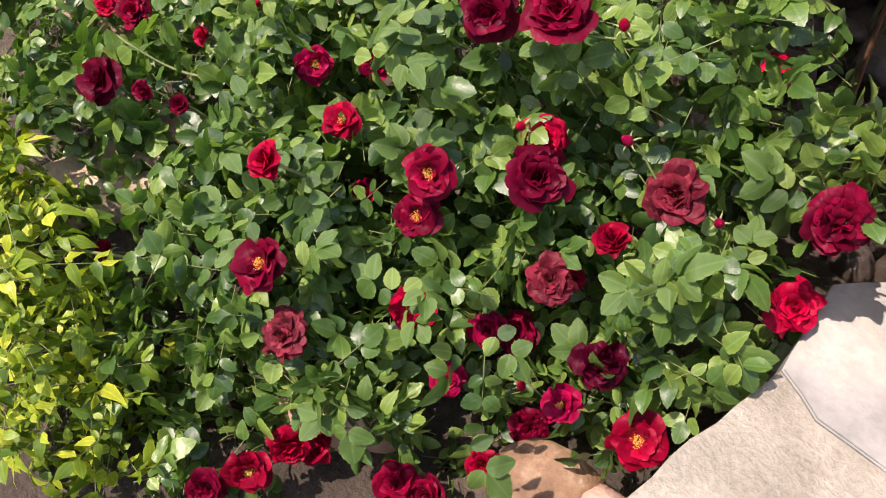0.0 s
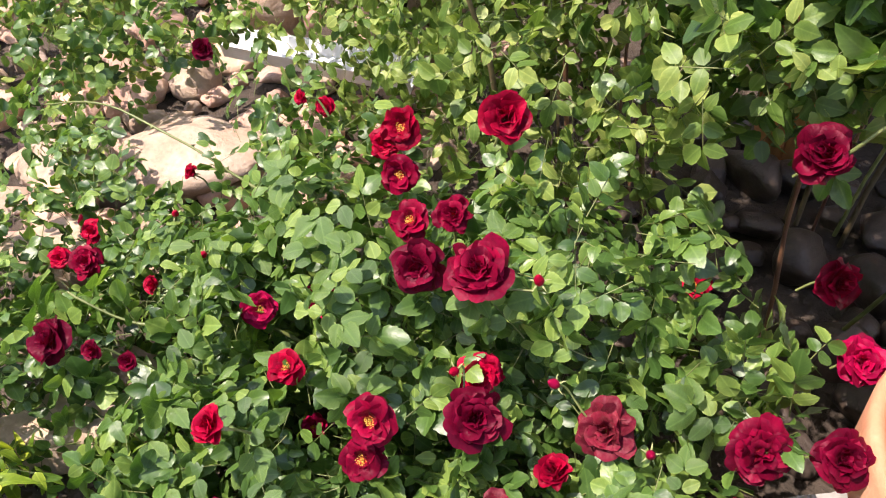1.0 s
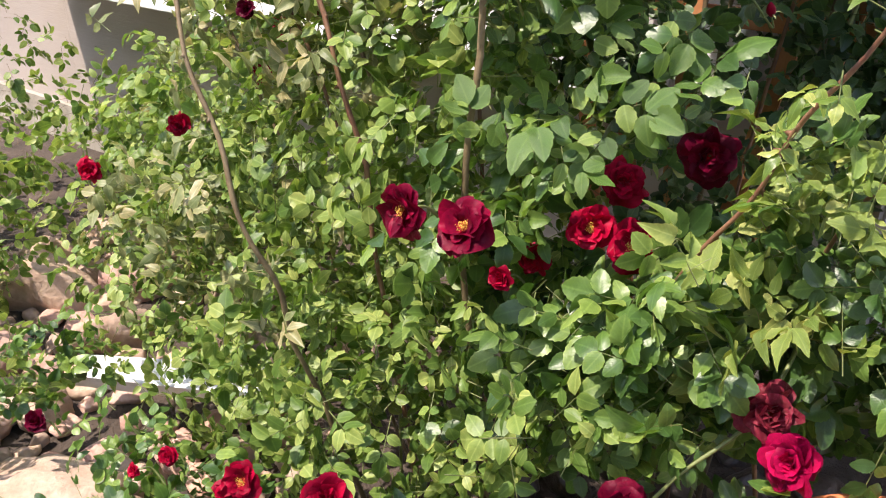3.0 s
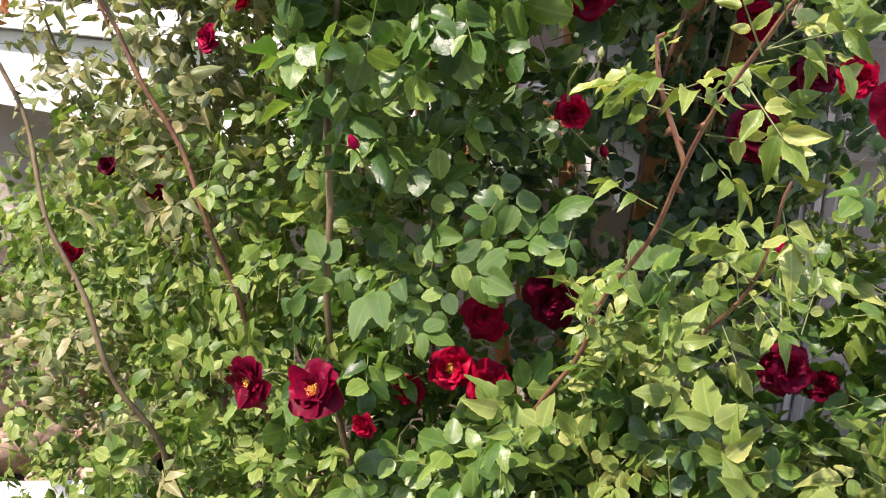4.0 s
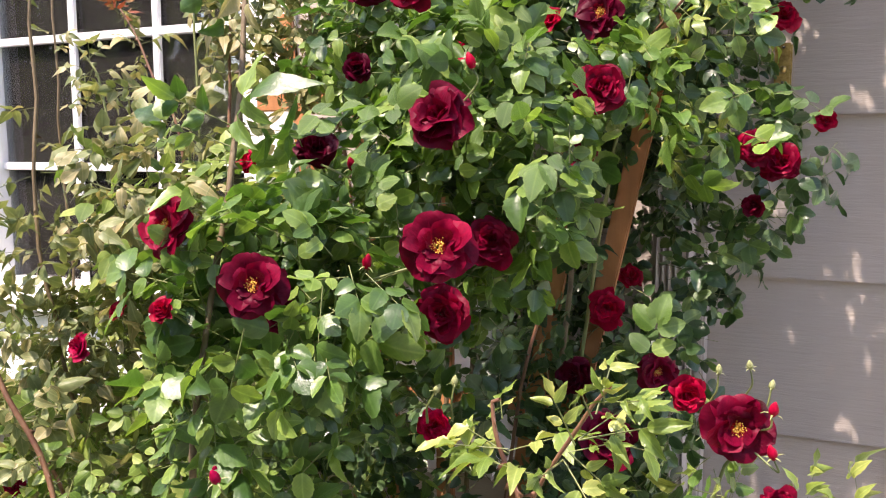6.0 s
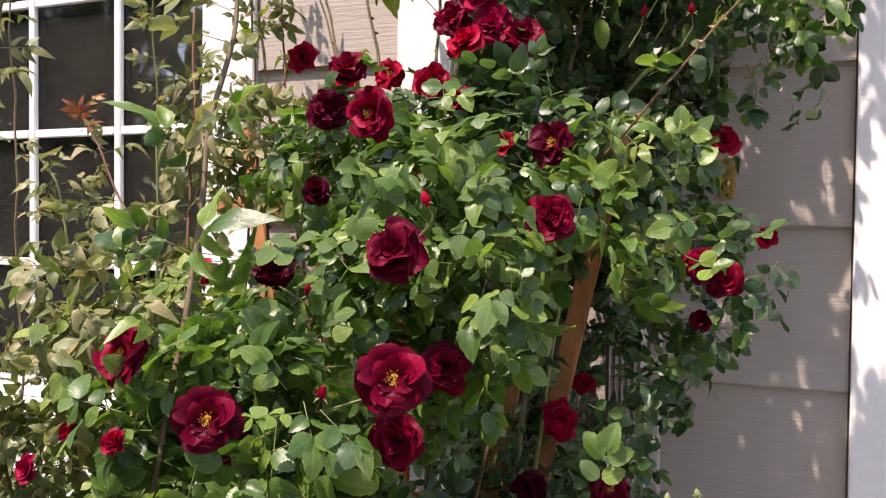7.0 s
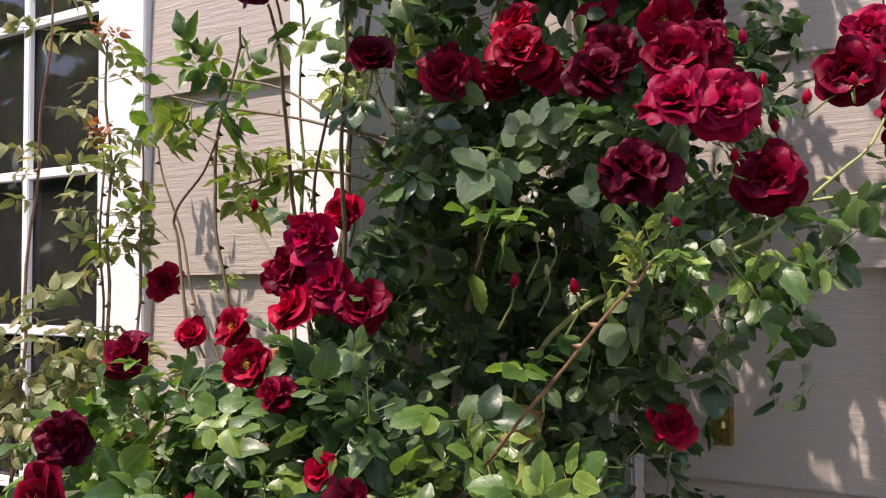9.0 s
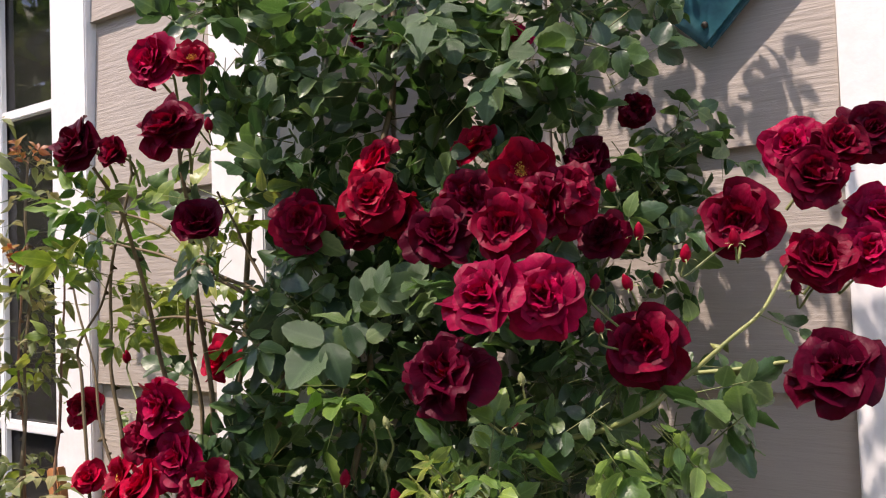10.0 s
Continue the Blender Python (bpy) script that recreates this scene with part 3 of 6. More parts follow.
# ---- terracotta pot ----
def pot(at, r, h, mat, fill, label):
    e = thing("flower_pot", label, "flower pot", at, "terracotta pots")
    bm = bmesh.new()
    outer = [(0.62 * r, 0.0), (0.66 * r, 0.01), (0.93 * r, h - 0.075), (0.94 * r, h - 0.07), (1.0 * r, h - 0.065), (1.01 * r, h - 0.055), (1.02 * r, h - 0.01), (1.0 * r, h - 0.001), (0.97 * r, h),
             (0.93 * r, h - 0.004), (0.915 * r, h - 0.02), (0.87 * r, h - 0.1), (0.86 * r, h - 0.12)]
    seg = 64
    rings = [[bm.verts.new((q * math.cos(6.28319 * i / seg), q * math.sin(6.28319 * i / seg), z)) for i in range(seg)] for q, z in outer]
    for a, b in zip(rings, rings[1:]):
        for i in range(seg):
            bm.faces.new((a[i], a[(i + 1) % seg], b[(i + 1) % seg], b[i]))
    bm.faces.new(rings[0][::-1])
    part("bowl", bm, mat, e, "", True)
    bm = bmesh.new()
    n = 14
    g = [[bm.verts.new((q / n * 0.868 * r * math.cos(6.28319 * i / 32), q / n * 0.868 * r * math.sin(6.28319 * i / 32),
                        h - fill + 0.012 * noise.noise(Vector((q * 0.6, math.cos(6.28319 * i / 32) * q, math.sin(6.28319 * i / 32) * q))))) for i in range(32)] for q in range(1, n + 1)]
    for a, b in zip(g, g[1:]):
        for i in range(32):
            bm.faces.new((a[i], a[(i + 1) % 32], b[(i + 1) % 32], b[i]))
    bm.faces.new(g[0])
    part("potting_soil", bm, SOIL, e, "dry dark potting soil")
    return e


pot((0.305, -1.118, 0.104), 0.176, 0.144, TERRACOTTA_WORN, 0.05, "low wide weathered terracotta planter standing on the concrete")
pot((0.245, -1.129, 0.194), 0.128, 0.25, TERRACOTTA, 0.17, "plain orange terracotta pot standing in the wider planter")


# ---- fan trellis ----
trellis = thing("fan_trellis", "orange cedar fan trellis half hidden by the rose", "trellis", (-0.2, -0.36, -0.12))


def slat(x0, z0, x1, z1, wide=0.03, thick=0.014, y=0.0):
    v = Vector((x1 - x0, 0, z1 - z0))
    bm = box(-wide / 2, wide / 2, -thick / 2, thick / 2, 0, v.length, 0.002)
    ang = math.atan2(v.x, v.z)
    bmesh.ops.rotate(bm, verts=bm.verts, matrix=Matrix.Rotation(ang, 3, "Y"))
    bmesh.ops.translate(bm, vec=(x0 + 0.2, y, z0 + 0.12), verts=bm.verts)
    part("slat", bm, CEDAR, trellis)


slat(-0.233, -0.12, 0.078, 1.3)
slat(-0.255, -0.12, -0.025, 1.29)
slat(-0.275, -0.12, -0.28, 1.35)
slat(-0.305, -0.12, -0.45, 1.32)
slat(-0.335, -0.12, -0.592, 1.34)
slat(-0.5, 0.7, 0.0, 0.7, y=0.015)
slat(-0.66, 1.19, -0.22, 1.19, y=0.015)


# ---- stones ----
def stone(at, size, mat, label, turn=0.0, group="stones in the bed", rugged=0.2):
    """A worn stone: a lumpy, slightly faceted ball, sunk a little into the soil."""
    bm = bmesh.new()
    bmesh.ops.create_icosphere(bm, subdivisions=3, radius=1.0)
    off = Vector((random.uniform(0, 50), random.uniform(0, 50), 0))
    cuts = [(Vector((random.gauss(0, 1), random.gauss(0, 1), random.gauss(0, 1))).normalized(), random.uniform(0.58, 0.9)) for _ in range(11)]
    for v in bm.verts:
        n = v.co.normalized()
        q = n * 1.12
        for way, far in cuts:
            over = q.dot(way) - far
            if over > 0:
                q = q - way * over * 0.88
        q = q * (1 + rugged * 0.6 * noise.noise(n * 1.3 + off) + rugged * 0.35 * noise.noise(n * 3.7 + off) + rugged * 0.15 * noise.noise(n * 9.0 + off))
        v.co = Vector((q.x * size[0] * 1.1, q.y * size[1] * 1.1, q.z * size[2] * 1.1))
    ob = link_bmesh("rock", bm, mat, True)
    ob.location, ob.rotation_euler = at, (random.uniform(-0.15, 0.15), random.uniform(-0.15, 0.15), turn)
    return tagged(ob, label, "rock", group)


BED = -0.13
TAN, PINK, DARK = "rounded tan boulder lying on the garden soil", "pinkish sandstone lump among other stones", "dark rounded river stone, its colour darker still for the bush's shade"
for x, y, a, b, c, turn in ((-0.97, -1.2, 0.14, 0.09, 0.07, 0.5), (-0.86, -1.12, 0.05, 0.04, 0.04, 0.1), (-0.9, -1.47, 0.075, 0.06, 0.05, 0.9), (-1.09, -1.36, 0.09, 0.07, 0.06, 0.3),
                            (-1.68, -0.76, 0.11, 0.09, 0.09, 0.7), (-1.37, -0.78, 0.09, 0.06, 0.06, 1.2), (-1.2, -0.38, 0.11, 0.09, 0.1, 0.2), (-1.36, -0.4, 0.08, 0.07, 0.07, 0.2),
                            (-0.6, -1.63, 0.075, 0.055, 0.055, 0.8), (-0.555, -1.55, 0.06, 0.045, 0.05, 0.3), (-1.25, -1.02, 0.06, 0.05, 0.045, 0.2)):
    stone((x, y, BED + c * 0.6), (a, b, c), ROCK_TAN, TAN, turn, rugged=0.34)
for x, y, a, b, c, turn in ((-0.16, -1.575, 0.07, 0.04, 0.06, 0.4), (0.1, -1.45, 0.035, 0.05, 0.05, 0.1), (-1.36, -1.15, 0.09, 0.06, 0.05, 0.6), (-1.5, -0.98, 0.07, 0.06, 0.06, 0.1),
                            (-0.6, -1.52, 0.06, 0.05, 0.05, 0.2), (-1.55, -0.6, 0.09, 0.06, 0.07, 0.9), (-1.0, -1.43, 0.055, 0.045, 0.04, 0.3)):
    stone((x, y, BED + c * 0.6), (a, b, c), ROCK_PINK, PINK, turn, rugged=0.32)
stone((0.045, -1.465, -0.1), (0.062, 0.044, 0.045), ROCK_BROWN, "smooth brown stone with pale lime stains beside the slab", 0.6)
random.seed(5)
taken = []
for _ in range(1500):
    x, y = random.uniform(-1.95, -0.7), random.uniform(-1.6, -0.3)
    r = random.uniform(0.012, 0.045) if random.random() < 0.7 else random.uniform(0.035, 0.06)
    if all((x - a) ** 2 + (y - b) ** 2 > (r + c) ** 2 for a, b, c in taken) and len(taken) < 240:
        taken.append((x, y, r))
        pick = random.random()
        stone((x, y, BED + r * 0.4), (r * random.uniform(1, 1.4), r, r * random.uniform(0.6, 0.9)), ROCK_TAN if pick < 0.5 else ROCK_PINK,
              "small pale stone scattered on the bed" if pick < 0.5 else "small pinkish stone scattered on the bed", random.uniform(0, 3), "small stones in the bed", 0.3)
for _ in range(500):
    x, y = random.uniform(-0.42, 0.12), random.uniform(-0.98, -0.3)
    r = random.uniform(0.022, 0.05)
    if all((x - a) ** 2 + (y - b) ** 2 > (0.85 * (r + c)) ** 2 for a, b, c in taken) and len(taken) < 290:
        taken.append((x, y, r))
        stone((x, y, BED + r * 0.5), (r * 1.15, r, r * 0.8), ROCK_DARK, DARK, random.uniform(0, 3), "stones under the rose", 0.22)

# white plastic splash trough on the stones
trough = thing("splash_trough", "white plastic downspout splash trough lying on stones", "splash trough", (-1.02, -0.875, -0.03))
bm = bmesh.new()
rows = []
for i in range(9):
    t = i / 8
    wide = 0.034 + 0.016 * t
    sec = [(-wide, 0.03), (-wide + 0.008, 0.032), (-wide + 0.016, 0.004), (wide - 0.016, 0.004), (wide - 0.008, 0.032), (wide, 0.03), (wide - 0.012, -0.004), (-wide + 0.012, -0.004)]
    rows.append([bm.verts.new((-0.19 + 0.38 * t, w, h - 0.01 * t)) for w, h in sec])
for a, b in zip(rows, rows[1:]):
    for k in range(8):
        bm.faces.new((a[k], a[(k + 1) % 8], b[(k + 1) % 8], b[k]))
bm.faces.new(rows[0][::-1]), bm.faces.new(rows[-1])
bmesh.ops.recalc_face_normals(bm, faces=bm.faces)
part("trough", bm, PLASTIC, trough)
trough.rotation_euler = (0.06, 0.02, 0.59)


# ---- leaves ----
def unit(v):
    return v / (np.linalg.norm(v, axis=-1, keepdims=True) + 1e-9)


# small gaps in the crown by the wall, in clusters, through which the sun falls
SUNWARD = np.array(SUN_FROM)
gap_seed = random.Random(8)
GAPS = []
for k in range(22):
    gx0, gz0 = gap_seed.uniform(0.17, 0.53), gap_seed.uniform(0.3, 1.75)
    for _ in range(gap_seed.randint(2, 7)):
        GAPS.append((gx0 + gap_seed.gauss(0, 0.03), 0.0, gz0 + gap_seed.gauss(0, 0.05), gap_seed.uniform(0.004, 0.009)))
for k in range(6):
    gx0, gz0 = gap_seed.uniform(0.28, 0.5), gap_seed.uniform(0.35, 0.95)
    for _ in range(gap_seed.randint(3, 6)):
        GAPS.append((gx0 + gap_seed.gauss(0, 0.025), 0.0, gz0 + gap_seed.gauss(0, 0.04), gap_seed.uniform(0.004, 0.008)))
GAPS = np.array(GAPS)


def shades_gap(p, reach):
    """Which leaflets would close a gap: they stand within its radius of a line that runs towards the sun."""
    hit = np.zeros(len(p), bool)
    for gx0, gy0, gz0, radius in GAPS:
        v = p - np.array([gx0, gy0, gz0])
        along = v @ SUNWARD
        hit |= np.linalg.norm(v - along[:, None] * SUNWARD, axis=1) < radius + reach
    return hit


def leaf_half(x):
    """Half the width of a leaflet at a place along it: blunt base, widest below the middle, a short point."""
    return 0.375 * math.sin(math.pi * x**0.86) ** 0.62 * (1 - 0.12 * x * x)


def leaflet_template(fine):
    """One leaflet, a unit long, along x: place in its plane and how far out from the midrib (0 to 1); triangles."""
    xs = [0.0, 0.14, 0.42, 0.72, 1.0] if fine else [0.0, 0.2, 0.5, 0.82, 1.0]
    outs = (1.0, 0.55, 0.0, -0.55, -1.0) if fine else (1.0, 0.0, -1.0)
    m, n, verts, f = len(outs), len(xs), [(0, 0, 0)], []
    for x in xs[1:-1]:
        verts += [(x, leaf_half(x) * q, abs(q)) for q in outs]
    verts.append((1.0, 0, 0))
    tip = len(verts) - 1
    for k in range(m - 1):
        f.append((0, 2 + k, 1 + k))
        for i in range(n - 3):
            p, q = 1 + m * i + k, 1 + m * (i + 1) + k
            f += [(p, p + 1, q + 1), (p, q + 1, q)]
        p = 1 + m * (n - 3) + k
        f.append((p, p + 1, tip))
    return np.array(verts), np.array(f)


def toothed_template():
    """A leaflet with a saw-toothed margin: midrib, a line halfway out, and the teeth, on both sides."""
    inner = [0.16, 0.38, 0.62, 0.84]
    verts, f = [(0, 0, 0), (1.0, 0, 0)] + [(x, 0, 0) for x in inner], []
    for side in (1, -1):
        mid0 = len(verts)
        verts += [(x, side * 0.55 * leaf_half(x), 0.55) for x in inner]
        edge0, edge = len(verts), []
        for i in range(5):
            for x, out in ((0.06 + 0.18 * i, 0.95), (0.19 + 0.18 * i, 1.06)):
                edge.append(x)
                verts.append((x, side * leaf_half(min(x, 0.97)) * out, 1.0))
        rib, mid, rim = [0, 2, 3, 4, 5, 1], [mid0 + k for k in range(4)], [edge0 + k for k in range(10)]
        tri = [(rib[0], rib[1], mid[0]), (rib[4], rib[5], mid[3])]
        for k in range(3):
            tri += [(rib[k + 1], rib[k + 2], mid[k + 1]), (rib[k + 1], mid[k + 1], mid[k])]
        near = [min(range(4), key=lambda j: abs(inner[j] - x)) for x in edge]
        tri += [(rib[0], mid[0], rim[0]), (mid[3], rib[5], rim[-1])]
        for k in range(9):
            tri.append((mid[near[k]], rim[k + 1], rim[k]))
            if near[k + 1] != near[k]:
                tri.append((mid[near[k]], mid[near[k + 1]], rim[k + 1]))
        f += tri if side < 0 else [(p, r, q) for p, q, r in tri]
    return np.array(verts), np.array(f)


TEMPLATES = (leaflet_template(False), leaflet_template(True), toothed_template())  # coarse, fine, toothed
rng = np.random.default_rng(11)


def leaflets(pos, along, normal, length, fine=False, narrow=1.0):
    """Vertices and triangles of many leaflets."""
    tv, tf = TEMPLATES[int(fine)]
    clear = ~shades_gap(pos + 0.5 * length[:, None] * unit(along), 0.3 * length)
    pos, along, normal, length = pos[clear], along[clear], normal[clear], length[clear]
    x = unit(along)
    z = unit(normal - (normal * x).sum(-1, keepdims=True) * x)
    y = np.cross(z, x)
    n = len(pos)
    curl, fold, sag = rng.uniform(-0.4, 2.2, (n, 1)), rng.uniform(-0.15, 1.0, (n, 1)), rng.uniform(-0.5, 1.1, (n, 1))
    wide = rng.uniform(0.86, 1.14, (n, 1)) * narrow
    tx, ty = tv[None, :, 0], np.abs(tv[None, :, 1])
    wavy = 0.11
    if narrow < 0.85:
        wide = wide * 1.2 * (1 - 0.5 * tx**2)
        curl, wavy = curl * 1.5 + 0.3, 0.2
    local_z = 0.5 * ty * fold - 1.1 * ty**2 * sag - 0.3 * tx**2 * curl + wavy * np.sin(tx * 8 + rng.uniform(0, 6, (n, 1)) + 2.0 * np.sign(tv[None, :, 1])) * ty
    v = pos[:, None] + length[:, None, None] * (tv[None, :, :1] * x[:, None] + (tv[None, :, 1] * wide)[..., None] * y[:, None] + local_z[..., None] * z[:, None])
    f = tf[None] + (np.arange(n) * len(tv))[:, None, None]
    return v.reshape(-1, 3), f.reshape(-1, 3)


def leaf_marks(me, count, fine):
    """Gives each vertex its place on the leaflet: along it, and out from the midrib."""
    tv = TEMPLATES[int(fine)][0]
    flat = np.stack([tv[:, 0], np.abs(tv[:, 1]), tv[:, 2]], -1).astype(np.float32)
    place = np.zeros((len(me.vertices), 3), np.float32)
    reps = np.tile(flat, (count, 1))
    place[: len(reps)] = reps
    me.attributes.new("leaf_place", "FLOAT_VECTOR", "POINT").data.foreach_set("vector", place.ravel())


def sprays(pos, d, nrm, size, pairs=2, fine=False, narrow=1.0):
    """Pinnate rose leaves: pairs of leaflets and one at the tip of a thin stalk. Gives leaf and stalk arrays."""
    d = unit(d)
    nrm = unit(nrm - (nrm * d).sum(-1, keepdims=True) * d)
    s = np.cross(nrm, d)
    P, A, N, L = [], [], [], []
    n = len(pos)
    reach = size * (1.25 + 0.55 * (pairs - 1))

    def put(p, a, length):
        P.append(p), A.append(a + rng.normal(0, 0.12, (n, 3))), N.append(nrm + rng.normal(0, 0.25, (n, 3))), L.append(length)

    put(pos + d * reach[:, None] - nrm * (0.12 * size)[:, None], d - 0.2 * nrm, size * rng.uniform(0.95, 1.15, n))
    for k in range(pairs):
        q = (0.93 - 0.43 * k) if pairs > 1 else 0.75
        for side in (-1, 1):
            put(pos + d * (reach * q)[:, None] + s * (0.04 * size * side)[:, None], 0.5 * d + 0.86 * side * s - 0.1 * nrm, size * (0.92 - 0.14 * k) * rng.uniform(0.85, 1.1, n))
    lv, lf = leaflets(np.concatenate(P), np.concatenate(A), np.concatenate(N), np.concatenate(L), fine, narrow)
    r = 0.0007
    ring = [s * r, nrm * r, -s * r]
    sv = np.stack([pos + o for o in ring] + [pos + d * reach[:, None] - nrm * (0.12 * size)[:, None] + o * 0.6 for o in ring], 1)
    sf = np.array([(0, 1, 4), (0, 4, 3), (1, 2, 5), (1, 5, 4), (2, 0, 3), (2, 3, 5)])
    return lv, lf, sv.reshape(-1, 3), (sf[None] + (np.arange(n) * 6)[:, None, None]).reshape(-1, 3)


class Heap:
    """Gathers arrays for one joined mesh."""

    def __init__(self):
        self.v, self.f, self.n = [], [], 0

    def add(self, v, f):
        self.v.append(v), self.f.append(np.asarray(f) + self.n)
        self.n += len(v)

    def build(self, name, mat, parent, label, fine=None):
        ob = raw_mesh(name, np.concatenate(self.v), np.concatenate(self.f), mat, parent)
        if fine is not None:
            leaf_marks(ob.data, len(ob.data.vertices) // len(TEMPLATES[int(fine)][0]), fine)
        ob.location = -parent.location
        return tagged(ob, label, kind="stuff")


def outside(p):
    """Which places are clear of walls, slab, pot and ground."""
    x, y, z = p.T
    ok = (z > -0.11) & ~((x > -0.25) & (y > -0.035)) & ~((x <= -0.22) & (y > -0.31) & (z > 0.5)) & ~((x > 0.1) & (z < 0.125) & (y < -0.75))
    ok &= ~((np.hypot(x - 0.296, y + 1.118) < 0.195) & (z < 0.27)) & ~((np.hypot(x - 0.226, y + 1.129) < 0.15) & (z < 0.46))
    return ok


HOLLOWS = []
FACES = []


def clear_of_flowers(p, reach=0.11):
    """Leaves do not grow over the face of a flower."""
    ok = np.ones(len(p), bool)
    for at, d, size in FACES:
        v = p - at
        h = v @ d
        side = np.linalg.norm(v - h[:, None] * d, axis=1)
        ok &= ~((h > -0.4 * size) & (h < reach) & (side < size + 0.022 + 0.12 * h))
    return ok


def hollow(x, y, z, rx, ry, rz):
    """An open pocket between the branches, where no leaf grows."""
    HOLLOWS.append(((x, y, z), (rx, ry, rz)))


def clump_points(c, r, n, shell=0.5):
    """Places in the outer part of a lumpy ellipsoid of leaves, with their outward directions."""
    u = unit(rng.normal(size=(n, 3)))
    q = rng.uniform(shell**3, 1, n) ** (1 / 3)
    lump = 1 + 0.22 * np.sin(u[:, 0] * 5 + c[0] * 40) * np.sin(u[:, 2] * 6 + c[2] * 30) + rng.normal(0, 0.05, n)
    p = np.array(c) + u * np.array(r) * (q * lump)[:, None]
    keep = outside(p)
    for hc, hr in HOLLOWS:
        keep &= ((((p - np.array(hc)) / np.array(hr)) ** 2).sum(-1) > 1)
    keep &= clear_of_flowers(p)
    return p[keep], u[keep]


def grow(heap, stalks, c, r, n, size=0.028, shell=0.5, fine=False, spread=0.75, pairs=2, narrow=1.0):
    p, u = clump_points(c, r, n, shell)
    m = len(p)
    if not m:
        return
    nrm = unit(0.55 * u + 0.45 * SUNWARD + rng.normal(0, spread, (m, 3)) * 0.75)
    d = unit(np.cross(nrm, rng.normal(size=(m, 3)))) + 0.5 * u - np.array([0, 0, 0.15])
    free = clear_of_flowers(p + 0.75 * size * unit(d), 0.07)
    p, d, nrm, m = p[free], d[free], nrm[free], int(free.sum())
    if not m:
        return
    sz = size * rng.uniform(0.7, 1.2, m)
    lv, lf, sv, sf = sprays(p - 0.6 * sz[:, None] * unit(d), d, nrm, sz, pairs, fine, narrow)
    heap.add(lv, lf)
    stalks.add(sv, sf)


# ---- flowers ----
LEAF_MESHES = {}


def leaf_parts(bush, mat, c, r, n, size=0.028, narrow=1.0):
    """Single leaves, each an object, on the outer face of a clump."""
    if mat.name not in LEAF_MESHES:
        LEAF_MESHES[mat.name] = []
        for _ in range(7):
            one = np.array([[0.0, 0.0, 0.0]])
            lv, lf, sv, sf = sprays(one, np.array([[1.0, 0, 0]]), np.array([[0, 0, 1.0]]), np.array([1.0]), 2, 2, narrow)
            me = bpy.data.meshes.new("leaf")
            me.from_pydata([tuple(v) for v in np.concatenate([lv, sv * 1.0])], [], [tuple(int(i) for i in q) for q in np.concatenate([lf, sf + len(lv)])])
            me.polygons.foreach_set("use_smooth", [True] * len(me.polygons))
            leaf_marks(me, len(lv) // len(TEMPLATES[2][0]), 2)
            me.materials.append(mat)
            LEAF_MESHES[mat.name].append(me)
    pts, u = clump_points(c, r, n * 3, 0.85)
    front = np.argsort(-(u @ unit(np.array([0.2, -0.8, 0.6]))))[:n]
    for i in front:
        nrm = unit(0.6 * u[i] + 0.45 * SUNWARD + rng.normal(0, 0.45, 3))
        d = np.cross(nrm, rng.normal(size=3)) + 0.5 * u[i]
        x = unit(d)
        if not clear_of_flowers((pts[i] + 0.8 * size * x)[None], 0.07)[0]:
            continue
        z = unit(nrm - nrm @ x * x)
        y = np.cross(z, x)
        s = size * rng.uniform(0.8, 1.2)
        m = Matrix(((x[0], y[0], z[0], pts[i][0] - x[0] * s), (x[1], y[1], z[1], pts[i][1] - x[1] * s), (x[2], y[2], z[2], pts[i][2] - x[2] * s), (0, 0, 0, 1)))
        ob = new("leaf", LEAF_MESHES[mat.name][int(rng.integers(7))])
        ob.parent = bush
        ob.matrix_local = Matrix.Translation(-bush.location) @ m @ Matrix.Scale(s, 4)


